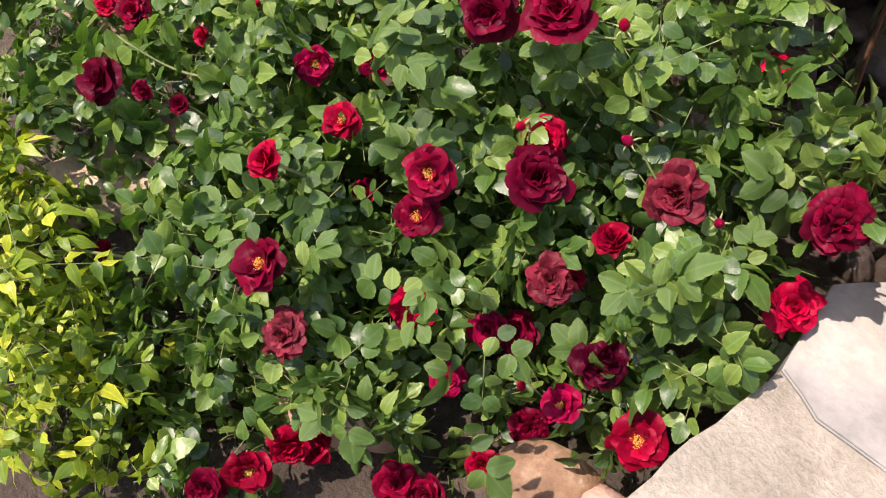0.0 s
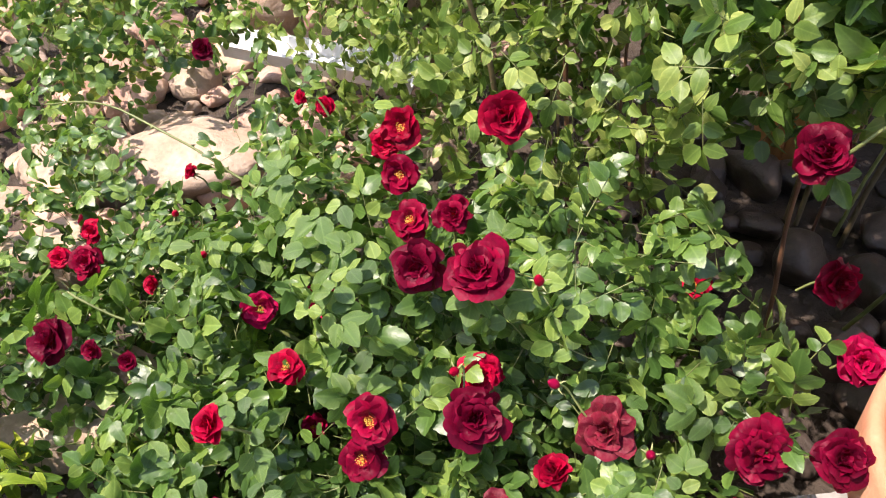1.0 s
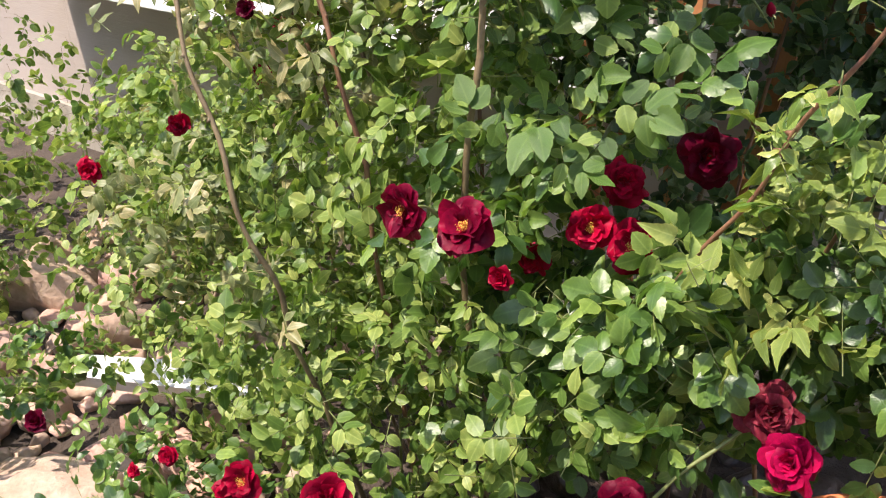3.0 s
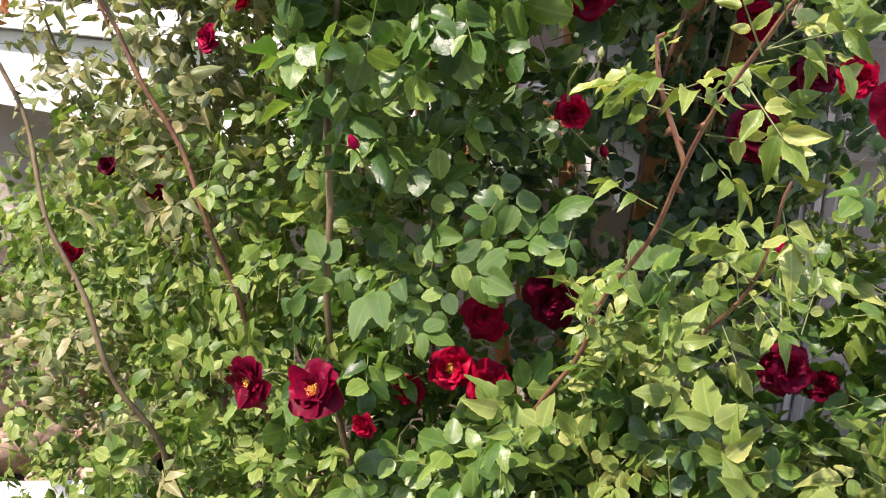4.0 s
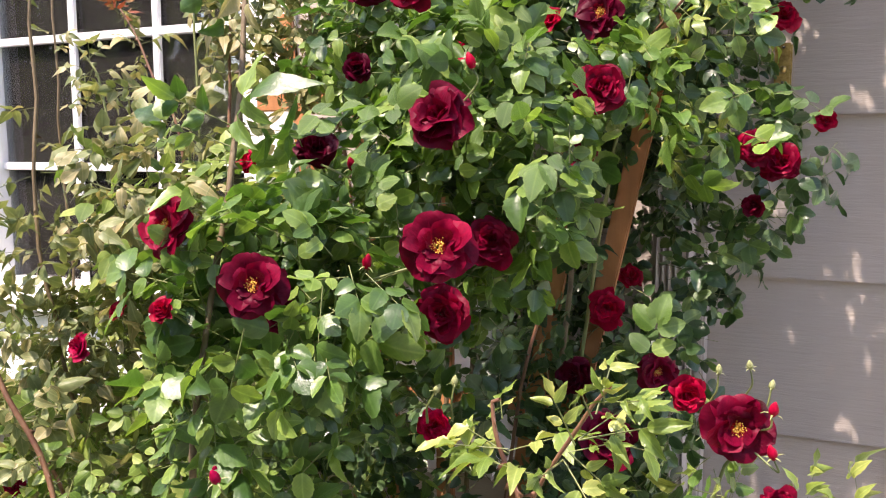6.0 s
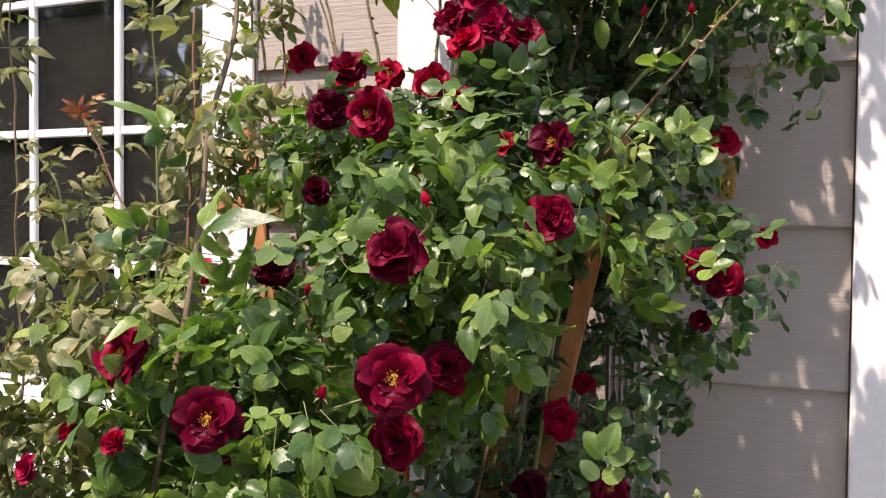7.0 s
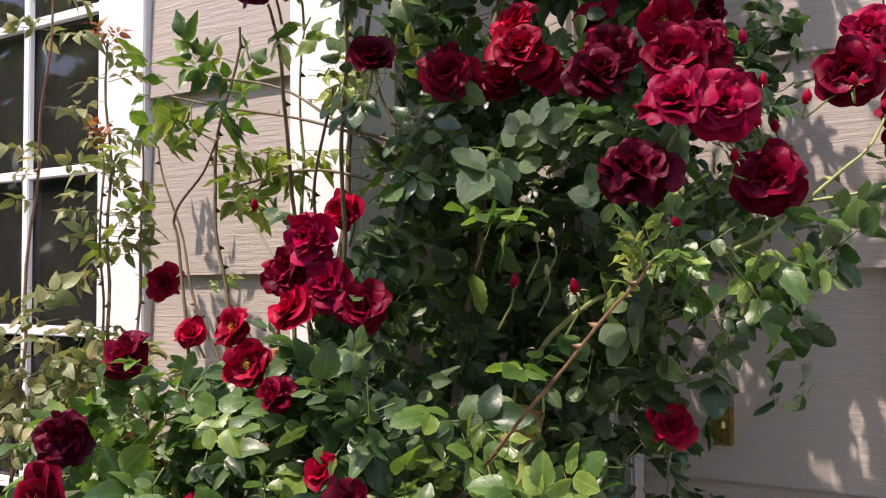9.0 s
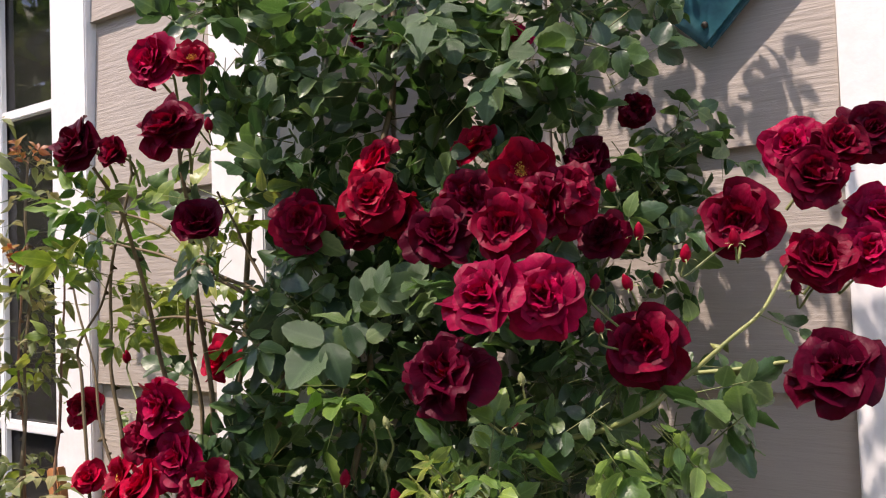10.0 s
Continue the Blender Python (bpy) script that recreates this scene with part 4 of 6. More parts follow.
def flower_mesh(name, whorls, mat, seed, ruffle=0.07, hub=False):
    """Petals in whorls round the z axis, radius about 1. A whorl: count, length, half width, angle at base and at tip (from the axis), height, radius at base."""
    rs = random.Random(seed)
    V, F, P = [], [], []
    nu, nv = 9, 8
    if hub:
        V.append((0, 0, -0.15)), P.append((0, 0, 1))
    for count, length, width, a0, a1, h, r0 in whorls:
        start = rs.uniform(0, 6.28)
        for i in range(count):
            w = start + 6.28319 * i / count + rs.uniform(-0.22, 0.22)
            la, wa = length * rs.uniform(0.78, 1.16), width * rs.uniform(0.8, 1.2)
            t0, t1 = radians(a0 + rs.uniform(-10, 10)), radians(a1 + rs.uniform(-32, 32))
            ph, amp = rs.uniform(0, 6.28), ruffle * rs.uniform(0.8, 2.8)
            cup, lean, notch = rs.uniform(0.2, 0.75), rs.uniform(-0.5, 0.5), rs.uniform(0.0, 0.13)
            base, mark = len(V), rs.uniform(0, 9)
            rho, z, prof = r0, h, []
            for k in range(nv):
                s = k / (nv - 1)
                prof.append((rho, z, t0 + (t1 - t0) * s**1.6))
                th = t0 + (t1 - t0) * (s + 0.5 / (nv - 1)) ** 1.6
                rho += la / (nv - 1) * math.sin(th)
                z += la / (nv - 1) * math.cos(th)
            for k in range(nv):
                for j in range(nu):
                    u = -1 + 2 * j / (nu - 1)
                    v = k / (nv - 1) * (1 - 0.26 * abs(u) ** 2.6 - notch * math.exp(-(u * 3.5) ** 2))
                    x = v * (nv - 1)
                    i0 = min(int(x), nv - 2)
                    rho, z, th = (prof[i0][m] + (prof[i0 + 1][m] - prof[i0][m]) * (x - i0) for m in range(3))
                    half = wa * (0.25 + 0.95 * math.sin(math.pi * (0.1 + 0.56 * v)) ** 1.1)
                    side = u * half
                    curl = cup * half * u * u * (1 - 0.55 * v) + lean * half * u * v
                    lift = amp * v * v * (math.sin(2.6 * u + ph) + 0.5 * math.sin(5.0 * u + ph * 2.3))
                    roll = -0.26 * la * v**6 * (0.5 + 0.5 * math.sin(2.1 * u + ph * 1.7))
                    off = curl + lift + roll
                    rr, zz = rho - off * math.cos(th), z + off * math.sin(th)
                    V.append((rr * math.cos(w) - side * math.sin(w), rr * math.sin(w) + side * math.cos(w), zz))
                    P.append((u * 0.5 + mark, k / (nv - 1), r0 + la * v * (1.0 if length > 0.5 else 1.4)))
            if hub:
                F += [(0, base + j, base + j + 1) for j in range(nu - 1)]
            for k in range(nv - 1):
                for j in range(nu - 1):
                    a = base + k * nu + j
                    F.append((a, a + 1, a + nu + 1, a + nu))
    me = bpy.data.meshes.new(name)
    me.from_pydata(V, [], F)
    me.polygons.foreach_set("use_smooth", [True] * len(me.polygons))
    me.attributes.new("petal_place", "FLOAT_VECTOR", "POINT").data.foreach_set("vector", np.array(P, np.float32).ravel())
    me.materials.append(mat)
    return me


OPEN = [(5, 0.98, 0.5, 68, 104, -0.12, 0.06), (5, 0.86, 0.46, 56, 88, -0.05, 0.06), (5, 0.66, 0.36, 44, 66, 0.0, 0.08), (4, 0.44, 0.24, 34, 44, 0.02, 0.12)]
DOUBLE = [(5, 1.0, 0.5, 66, 108, -0.14, 0.06), (6, 0.88, 0.45, 52, 92, -0.08, 0.06), (6, 0.76, 0.38, 40, 70, -0.02, 0.06), (5, 0.64, 0.32, 28, 48, 0.0, 0.07), (5, 0.54, 0.26, 16, 26, 0.02, 0.08), (4, 0.46, 0.2, 6, 4, 0.03, 0.07), (3, 0.4, 0.14, 0, -8, 0.03, 0.03)]
CUP = [(5, 0.95, 0.5, 36, 74, -0.1, 0.06), (5, 0.86, 0.44, 28, 48, -0.04, 0.06), (5, 0.78, 0.36, 18, 28, 0.0, 0.07), (4, 0.7, 0.28, 10, 8, 0.02, 0.07), (3, 0.62, 0.2, 2, -6, 0.04, 0.04)]
LOOSE = [(6, 1.0, 0.42, 70, 116, -0.16, 0.06), (7, 0.88, 0.38, 58, 98, -0.1, 0.06), (7, 0.74, 0.33, 46, 80, -0.03, 0.06), (6, 0.6, 0.27, 34, 56, 0.0, 0.07), (6, 0.46, 0.2, 20, 30, 0.03, 0.07)]
BLOOMS = {}
for key, shape, mat, ruf in (("open", OPEN, PETAL_DARK, 0.07), ("openred", OPEN, PETAL_RED, 0.07), ("openpink", OPEN, PETAL_PINK, 0.07), ("double", DOUBLE, PETAL_DARK, 0.06), ("doublered", DOUBLE, PETAL_RED, 0.06),
                              ("doublepink", DOUBLE, PETAL_PINK, 0.07), ("cup", CUP, PETAL_RED, 0.06), ("cupdark", CUP, PETAL_DARK, 0.06), ("faded", LOOSE, PETAL_FADED, 0.11), ("loose", LOOSE, PETAL_DARK, 0.1)):
    BLOOMS[key] = [flower_mesh("petals", shape, mat, 100 + 7 * k + len(key) * 3, ruf) for k in range(3)]


def stamen_mesh():
    rs = random.Random(3)
    hv, hf = [], []
    for i in range(46):
        w, q = rs.uniform(0, 6.28), rs.uniform(0.02, 0.2)
        x, y = q * math.cos(w), q * math.sin(w)
        top = np.array([x * 1.3, y * 1.3, 0.26 - q * 0.4 + rs.uniform(-0.03, 0.03)])
        b = len(hv)
        hv += [(x * 0.5, y * 0.5, 0.02), (x * 0.5 + 0.012, y * 0.5, 0.02), (x * 0.5, y * 0.5 + 0.012, 0.02), tuple(top)]
        hf += [(b, b + 1, b + 3), (b + 1, b + 2, b + 3), (b + 2, b, b + 3)]
        k = len(hv)
        s = 0.024
        hv += [tuple(top + s * np.array(o)) for o in ((1, 0, 0), (-1, 0, 0), (0, 1, 0), (0, -1, 0), (0, 0, 1), (0, 0, -1))]
        hf += [(k + a, k + c, k + e) for a, c, e in ((0, 2, 4), (2, 1, 4), (1, 3, 4), (3, 0, 4), (2, 0, 5), (1, 2, 5), (3, 1, 5), (0, 3, 5))]
    me = bpy.data.meshes.new("stamens")
    me.from_pydata(hv, [], hf)
    me.materials.append(STAMEN)
    return me


def calyx_mesh(length, spread):
    hv, hf = [], []
    seg = 8
    for q, z in ((0.03, -0.34), (0.13, -0.26), (0.15, -0.14), (0.1, -0.08)):
        hv += [(q * math.cos(6.283 * i / seg), q * math.sin(6.283 * i / seg), z) for i in range(seg)]
    for k in range(3):
        hf += [(k * seg + i, k * seg + (i + 1) % seg, (k + 1) * seg + (i + 1) % seg, (k + 1) * seg + i) for i in range(seg)]
    for i in range(5):
        w = 6.283 * i / 5
        c, s = math.cos(w), math.sin(w)
        b = len(hv)
        for t, half in ((0, 0.09), (0.35, 0.11), (0.7, 0.06), (1.0, 0.005)):
            rr, zz = 0.1 + length * t * math.sin(spread * (0.5 + t)), -0.1 + length * t * math.cos(spread * (0.5 + t))
            hv += [(rr * c - half * s, rr * s + half * c, zz), (rr * c + half * s, rr * s - half * c, zz)]
        hf += [(b + 2 * k, b + 2 * k + 1, b + 2 * k + 3, b + 2 * k + 2) for k in range(3)]
    me = bpy.data.meshes.new("calyx")
    me.from_pydata(hv, [], hf)
    me.polygons.foreach_set("use_smooth", [True] * len(me.polygons))
    me.materials.append(SEPAL)
    return me


STAMENS, CALYX, BUD_CALYX = stamen_mesh(), calyx_mesh(0.62, 1.7), calyx_mesh(1.05, 1.05)
def bud_mesh(mat, seed):
    """A pointed bud of wrapped petals: an ovoid with spiral folds."""
    rs = random.Random(seed)
    rings, seg, hv, hf, marks = 9, 14, [], [], []
    turn, folds = rs.uniform(0, 6), rs.uniform(0.09, 0.14)
    for i in range(rings):
        t = i / (rings - 1)
        rad = 0.52 * math.sin(math.pi * (0.1 + 0.86 * t)) ** 0.8 * (1 - 0.25 * t)
        for k in range(seg):
            w = 6.28319 * k / seg
            fold = ((3 * w / 6.28319 + 1.1 * t + turn) % 1.0) - 0.5
            q = rad * (1 + folds * fold)
            hv.append((q * math.cos(w), q * math.sin(w), -0.2 + 1.55 * t))
            marks.append((w, 0.5 + 0.4 * fold, 1.0))
    for i in range(rings - 1):
        hf += [(i * seg + k, i * seg + (k + 1) % seg, (i + 1) * seg + (k + 1) % seg, (i + 1) * seg + k) for k in range(seg)]
    hf.append(tuple(range((rings - 1) * seg, rings * seg)))
    me = bpy.data.meshes.new("bud_petals")
    me.from_pydata(hv, [], hf)
    me.polygons.foreach_set("use_smooth", [True] * len(me.polygons))
    me.attributes.new("petal_place", "FLOAT_VECTOR", "POINT").data.foreach_set("vector", np.array(marks, np.float32).ravel())
    me.materials.append(mat)
    return me


BUDS = [bud_mesh(m, 60 + k) for k, m in enumerate((PETAL_RED, PETAL_PINK, PETAL_RED))]
GREEN_BUD = bud_mesh(SEPAL, 77)
spin = random.Random(21)


def facing_matrix(at, direction, size, roll):
    z = Vector(direction).normalized()
    return Matrix.Translation(at) @ z.to_track_quat("Z", "Y").to_matrix().to_4x4() @ Matrix.Rotation(roll, 4, "Z") @ Matrix.Scale(size, 4)


def stem_line(bush, p, back):
    """A stem that runs on behind its flower and bends into the bush."""
    base = np.array(bush.location)
    core = np.array([base[0] + 0.05, base[1] + 0.08, p[2] - 0.06])
    inward = unit(core - p)
    down = np.array([0, 0, -1.0])
    return smooth_line([p, p - back * 0.014, p - back * 0.018 + inward * 0.006 + down * 0.005, p - back * 0.02 + inward * 0.014 + down * 0.014], 3)


def blossom(bush, at, size, key, towards, stems):
    """A flower with its calyx, and the stem that carries it."""
    d = Vector(towards) + Vector((spin.uniform(-0.4, 0.4), spin.uniform(-0.25, 0.25), spin.uniform(-0.35, 0.35)))
    d.normalize()
    size *= 0.81
    FACES.append((np.array(at), np.array(d), size))
    ob = new("blossom", BLOOMS[key][spin.randrange(3)])
    ob.parent = bush
    base = Vector(at) - d * size * 0.25
    ob.matrix_local = bush.matrix_world.inverted() @ facing_matrix(base, d, size, spin.uniform(0, 6.28))
    if key.startswith("open"):
        s = new("stamen_tuft", STAMENS)
        s.parent = ob
        s["label"] = "yellow tuft of stamens"
    c = new("calyx", CALYX)
    c.parent = ob
    c["label"] = "green calyx"
    p = np.array(base - d * size * 0.3)
    back = np.array(d)
    line = stem_line(bush, p, back)
    v, f = tube_arrays(line, 0.0011, 0.0015, 5)
    stems.add(v, np.array([(a, b, c2, d2) for a, b, c2, d2 in f]))
    return ob


def bud(bush, at, size, towards, stems, green=False):
    d = Vector(towards) + Vector((spin.uniform(-0.5, 0.5), spin.uniform(-0.3, 0.3), spin.uniform(-0.2, 0.5)))
    d.normalize()
    ob = new("bud", GREEN_BUD if green else BUDS[spin.randrange(3)])
    ob.parent = bush
    ob.matrix_local = bush.matrix_world.inverted() @ facing_matrix(at, d, size, spin.uniform(0, 6.28))
    c = new("calyx", BUD_CALYX)
    c.parent = ob
    c["label"] = "green sepals"
    p, back = np.array(at) - np.array(d) * size * 0.3, np.array(d)
    near = min(FACES, key=lambda q: np.linalg.norm(q[0] - p)) if FACES else None
    line = stem_line(bush, p, back)
    if not green and near is not None and np.linalg.norm(near[0] - p) < 0.11:
        foot = near[0] - near[1] * near[2] * 0.6 - np.array([0, 0, 0.012])
        line = smooth_line([p, p - back * 0.012, p * 0.45 + foot * 0.55 - np.array([0, 0, 0.003]), foot], 4)
    v, f = tube_arrays(line, 0.0009, 0.0013, 5)
    stems.add(v, np.array(f))
    return ob


def settle(bush):
    bpy.context.view_layer.update()
    return bush


# ---- the low rose ----
low_rose = settle(thing("shrub_rose", "low spreading rose with dark red flowers and glossy leaves", "rose bush", (-0.3, -1.35, BED)))
climber = settle(thing("climbing_rose", "tall dark red climbing rose trained on a trellis by the wall", "rose bush", (-0.2, -0.55, BED)))
low_stems, high_stems = Heap(), Heap()
UPWARD, OUTWARD = (0.3, -0.5, 0.6), (0.2, -0.9, 0.3)
o, r, k, d, e, p, q, c, f, l = "open", "openred", "openpink", "double", "doublered", "doublepink", "cup", "cupdark", "faded", "loose"
LOW_FRONT = [(-0.234, -1.601, 0.099, 0.034, o), (-0.151, -1.488, 0.017, 0.029, r), (-0.014, -1.326, 0.202, 0.034, f), (-0.052, -1.333, 0.11, 0.027, q), (-0.113, -1.38, 0.173, 0.036, d), (-0.156, -1.327, 0.154, 0.03, e),
             (0.083, -1.412, 0.011, 0.035, r), (-0.258, -1.564, 0.188, 0.028, q), (-0.191, -1.610, 0.039, 0.032, f), (-0.32, -1.447, 0.122, 0.026, r), (-0.331, -1.416, -0.02, 0.019, k), (-0.185, -1.447, 0.158, 0.032, o),
             (-0.19, -1.455, 0.1, 0.029, o), (-0.060, -1.403, 0.095, 0.03, f), (-0.064, -1.359, 0.057, 0.02, q)]
LOW_SIDE = [(-0.096, -1.434, -0.003, 0.025, p), (-0.080, -1.407, -0.019, 0.029, d), (0.019, -1.404, 0.045, 0.033, l), (0.007, -1.432, -0.011, 0.026, k), (-0.089, -1.488, -0.038, 0.024, p), (0.104, -1.271, 0.125, 0.031, e),
            (0.097, -1.271, 0.230, 0.036, l), (0.145, -1.235, 0.24, 0.032, d), (-0.232, -1.345, 0.257, 0.033, d), (-0.151, -1.35, 0.314, 0.037, d), (-0.109, -1.01, 0.106, 0.026, r), (0.05, -1.06, 0.25, 0.031, d),
            (0.101, -1.079, 0.197, 0.031, p), (0.016, -1.134, 0.418, 0.033, d)]
LOW_BACK = [(-0.544, -1.606, 0.098, 0.034, d), (-0.427, -1.407, 0.097, 0.028, k), (-0.413, -1.338, 0.075, 0.028, p), (-0.482, -1.677, -0.085, 0.021, q), (-0.585, -1.462, 0.059, 0.018, q), (-0.45, -1.557, 0.104, 0.017, c),
            (-0.484, -1.579, 0.111, 0.017, c), (-0.427, -1.192, 0.25, 0.031, r), (-0.47, -1.18, 0.2, 0.026, e), (-0.349, -1.262, 0.258, 0.027, o), (-0.281, -1.31, 0.266, 0.027, o), (-0.249, -1.281, 0.276, 0.024, l),
            (-0.197, -1.276, 0.408, 0.03, q), (-0.596, -1.175, 0.193, 0.018, e), (-0.475, -1.292, 0.308, 0.014, q)]
LOW_FAR = [(-0.008, -1.444, -0.075, 0.027, d), (-0.025, -1.569, -0.080, 0.026, d), (-0.737, -1.313, 0.074, 0.018, q), (-0.655, -1.303, 0.297, 0.022, c), (-0.907, -1.418, -0.061, 0.02, d), (-0.748, -1.516, 0.028, 0.019, e), (-0.701, -1.498, 0.043, 0.026, d), (-0.77, -1.46, 0.03, 0.02, e),
           (-0.134, -1.649, -0.060, 0.03, e), (-0.137, -1.694, -0.055, 0.03, r), (-0.050, -1.586, -0.075, 0.028, d), (-0.007, -1.510, -0.070, 0.024, e), (-0.155, -1.732, -0.070, 0.028, d), (-0.133, -1.627, -0.080, 0.026, e)]
for group in (LOW_FRONT, LOW_SIDE, LOW_BACK, LOW_FAR):
    for x, y, z, s, key in group:
        blossom(low_rose, (x, y, z), s, key, UPWARD, low_stems)
for x, y, z in ((-0.107, -1.32, 0.309), (-0.553, -1.382, 0.03), (-0.526, -1.415, 0.121), (-0.609, -1.403, 0.125), (0.02, -1.3, 0.18), (-0.06, -1.34, 0.235), (-0.15, -1.37, 0.2), (-0.03, -1.45, 0.0)):
    bud(low_rose, (x, y, z), 0.0095, UPWARD, low_stems)

HIGH_FOOT = [(-0.152, -1.151, 0.64, 0.034, o), (-0.187, -1.19, 0.655, 0.031, o), (-0.108, -0.999, 0.598, 0.029, r), (-0.064, -1.002, 0.593, 0.032, r), (-0.015, -0.969, 0.682, 0.033, l), (-0.111, -0.927, 0.625, 0.03, e),
             (-0.158, -1.074, 0.558, 0.02, q), (-0.2, -0.95, 0.52, 0.026, e), (-0.037, -0.892, 0.84, 0.026, q), (0.104, -1.080, 0.524, 0.032, f), (0.128, -1.100, 0.502, 0.03, p)]
HIGH_LEFT = [(-0.824, -0.725, 0.659, 0.025, p), (-0.797, -0.664, 0.686, 0.025, c), (-0.504, -1.063, 0.764, 0.016, c), (-0.856, -0.743, 0.581, 0.024, p), (-0.95, -0.85, 0.5, 0.025, e), (-0.42, -0.92, 0.925, 0.018, q),
             (-0.448, -0.954, 0.889, 0.022, p), (-0.217, -1.061, 0.97, 0.018, q), (-0.417, -0.694, 1.095, 0.024, e), (-1.25, -0.85, 0.35, 0.03, e)]
HIGH_MID = [(-0.245, -1.027, 1.041, 0.037, o), (-0.126, -1.053, 0.998, 0.037, o), (-0.156, -0.972, 0.952, 0.028, d), (-0.203, -0.838, 1.111, 0.031, d), (-0.01, -0.94, 1.14, 0.037, d), (0.0, -0.957, 1.027, 0.042, o),
            (-0.002, -0.833, 1.018, 0.032, d), (-0.031, -0.889, 0.951, 0.035, d), (0.017, -0.594, 1.109, 0.027, d), (0.01, -0.42, 0.88, 0.035, e), (0.008, -0.263, 0.906, 0.025, e), (-0.010, -0.515, 0.800, 0.032, d)]
HIGH_RIGHT = [(0.118, -0.585, 0.837, 0.033, o), (0.189, -0.8, 0.875, 0.023, e), (0.239, -0.829, 0.857, 0.041, o), (0.313, -0.786, 0.72, 0.036, p), (0.27, -0.75, 0.76, 0.024, d), (0.107, -0.775, 0.814, 0.036, d),
              (0.196, -0.989, 0.681, 0.026, d), (0.206, -0.863, 0.61, 0.022, d), (0.234, -0.406, 1.09, 0.036, d), (0.205, -0.42, 1.11, 0.033, l), (0.282, -0.274, 1.147, 0.022, q), (0.2, -0.38, 1.03, 0.024, c)]
HIGH_UPPER = [(0.084, -0.75, 1.172, 0.034, d), (0.057, -0.664, 1.26, 0.036, o), (-0.026, -0.587, 1.266, 0.027, q), (-0.135, -0.63, 1.225, 0.026, r), (-0.102, -0.818, 1.279, 0.038, o), (-0.198, -0.731, 1.302, 0.034, l),
              (-0.181, -0.79, 1.197, 0.025, c), (-0.222, -0.645, 1.369, 0.036, d), (-0.323, -0.469, 1.377, 0.025, e), (-0.246, -0.479, 1.387, 0.032, r), (-0.137, -0.569, 1.355, 0.032, r), (-0.095, -0.579, 1.329, 0.028, l)]
HIGH_CROWN = [(-0.087, -0.537, 1.482, 0.037, p), (-0.127, -0.526, 1.449, 0.036, l), (-0.066, -0.533, 1.435, 0.036, p), (-0.098, -0.549, 1.412, 0.036, e), (-0.017, -0.537, 1.414, 0.037, d), (0.223, -0.332, 1.291, 0.03, e),
              (0.327, -0.372, 1.532, 0.043, d), (0.256, -0.548, 1.530, 0.042, l), (0.288, -0.544, 1.581, 0.037, p), (0.318, -0.513, 1.576, 0.036, p), (0.393, -0.330, 1.631, 0.04, d), (0.439, -0.274, 1.668, 0.04, d), (0.406, -0.209, 1.703, 0.036, p), (0.444, -0.282, 1.598, 0.038, d)]
HIGH_TOP = [(-0.049, -0.599, 1.709, 0.022, c), (0.005, -0.558, 1.791, 0.025, r), (-0.111, -0.445, 1.517, 0.032, e), (0.463, -0.350, 1.518, 0.044, d), (0.111, -0.451, 1.668, 0.038, e), (0.039, -0.468, 1.649, 0.036, d), (0.010, -0.557, 1.646, 0.034, c), (0.148, -0.343, 1.723, 0.033, r), (0.273, -0.487, 1.629, 0.034, d),
            (0.241, -0.345, 1.651, 0.033, l), (0.239, -0.284, 1.704, 0.031, d), (0.2, -0.47, 1.63, 0.038, l), (-0.081, -0.617, 1.72, 0.034, d), (-0.001, -0.579, 1.730, 0.039, d), (-0.034, -0.574, 1.790, 0.034, p), (0.096, -0.173, 1.869, 0.027, p), (0.222, -0.126, 1.775, 0.027, l), (-0.038, -0.286, 1.89, 0.036, d)]
HIGH_HEART = [(0.475, -0.220, 1.706, 0.033, d), (0.480, -0.240, 1.635, 0.032, p), (0.458, -0.257, 1.693, 0.031, d), (0.474, -0.258, 1.604, 0.033, p), (0.246, -0.417, 1.679, 0.034, r), (0.195, -0.418, 1.659, 0.036, l), (0.275, -0.437, 1.648, 0.036, l), (0.089, -0.420, 1.704, 0.034, e), (0.125, -0.430, 1.648, 0.03, e), (0.078, -0.427, 1.644, 0.031, d), (0.290, -0.363, 1.626, 0.028, d), (0.278, -0.400, 1.663, 0.034, l), (-0.445, -0.402, 1.439, 0.031, e)]
for group in (HIGH_HEART, HIGH_FOOT, HIGH_LEFT, HIGH_MID, HIGH_RIGHT, HIGH_UPPER, HIGH_CROWN, HIGH_TOP):
    for x, y, z, s, key in group:
        blossom(climber, (x, y, z), s, key, OUTWARD, high_stems)
for x, y, z in ((0.270, -0.480, 1.482), (0.321, -0.380, 1.579), (0.303, -0.400, 1.546), (0.322, -0.360, 1.620), (-0.190, -0.500, 1.518), (-0.047, -0.500, 1.741), (0.310, -0.380, 1.659), (0.137, -0.521, 1.432), (0.198, -0.529, 1.427), (-0.134, -1.094, 0.841), (-0.018, -0.852, 0.791), (-0.064, -0.971, 1.006), (0.267, -0.831, 0.876), (0.27, -0.841, 0.84), (-0.07, -0.96, 1.003), (-0.165, -1.061, 0.829), (0.166, -0.913, 0.747), (0.36, -0.36, 1.6),
                (0.33, -0.34, 1.58), (0.4, -0.36, 1.61), (0.02, -0.93, 1.18), (-0.12, -0.9, 1.09), (0.42, -0.27, 1.57), (0.45, -0.24, 1.58), (0.3, -0.4, 1.58), (-0.16, -0.95, 0.88)):
    bud(climber, (x, y, z), 0.0095, (0.1, -0.4, 0.85), high_stems)
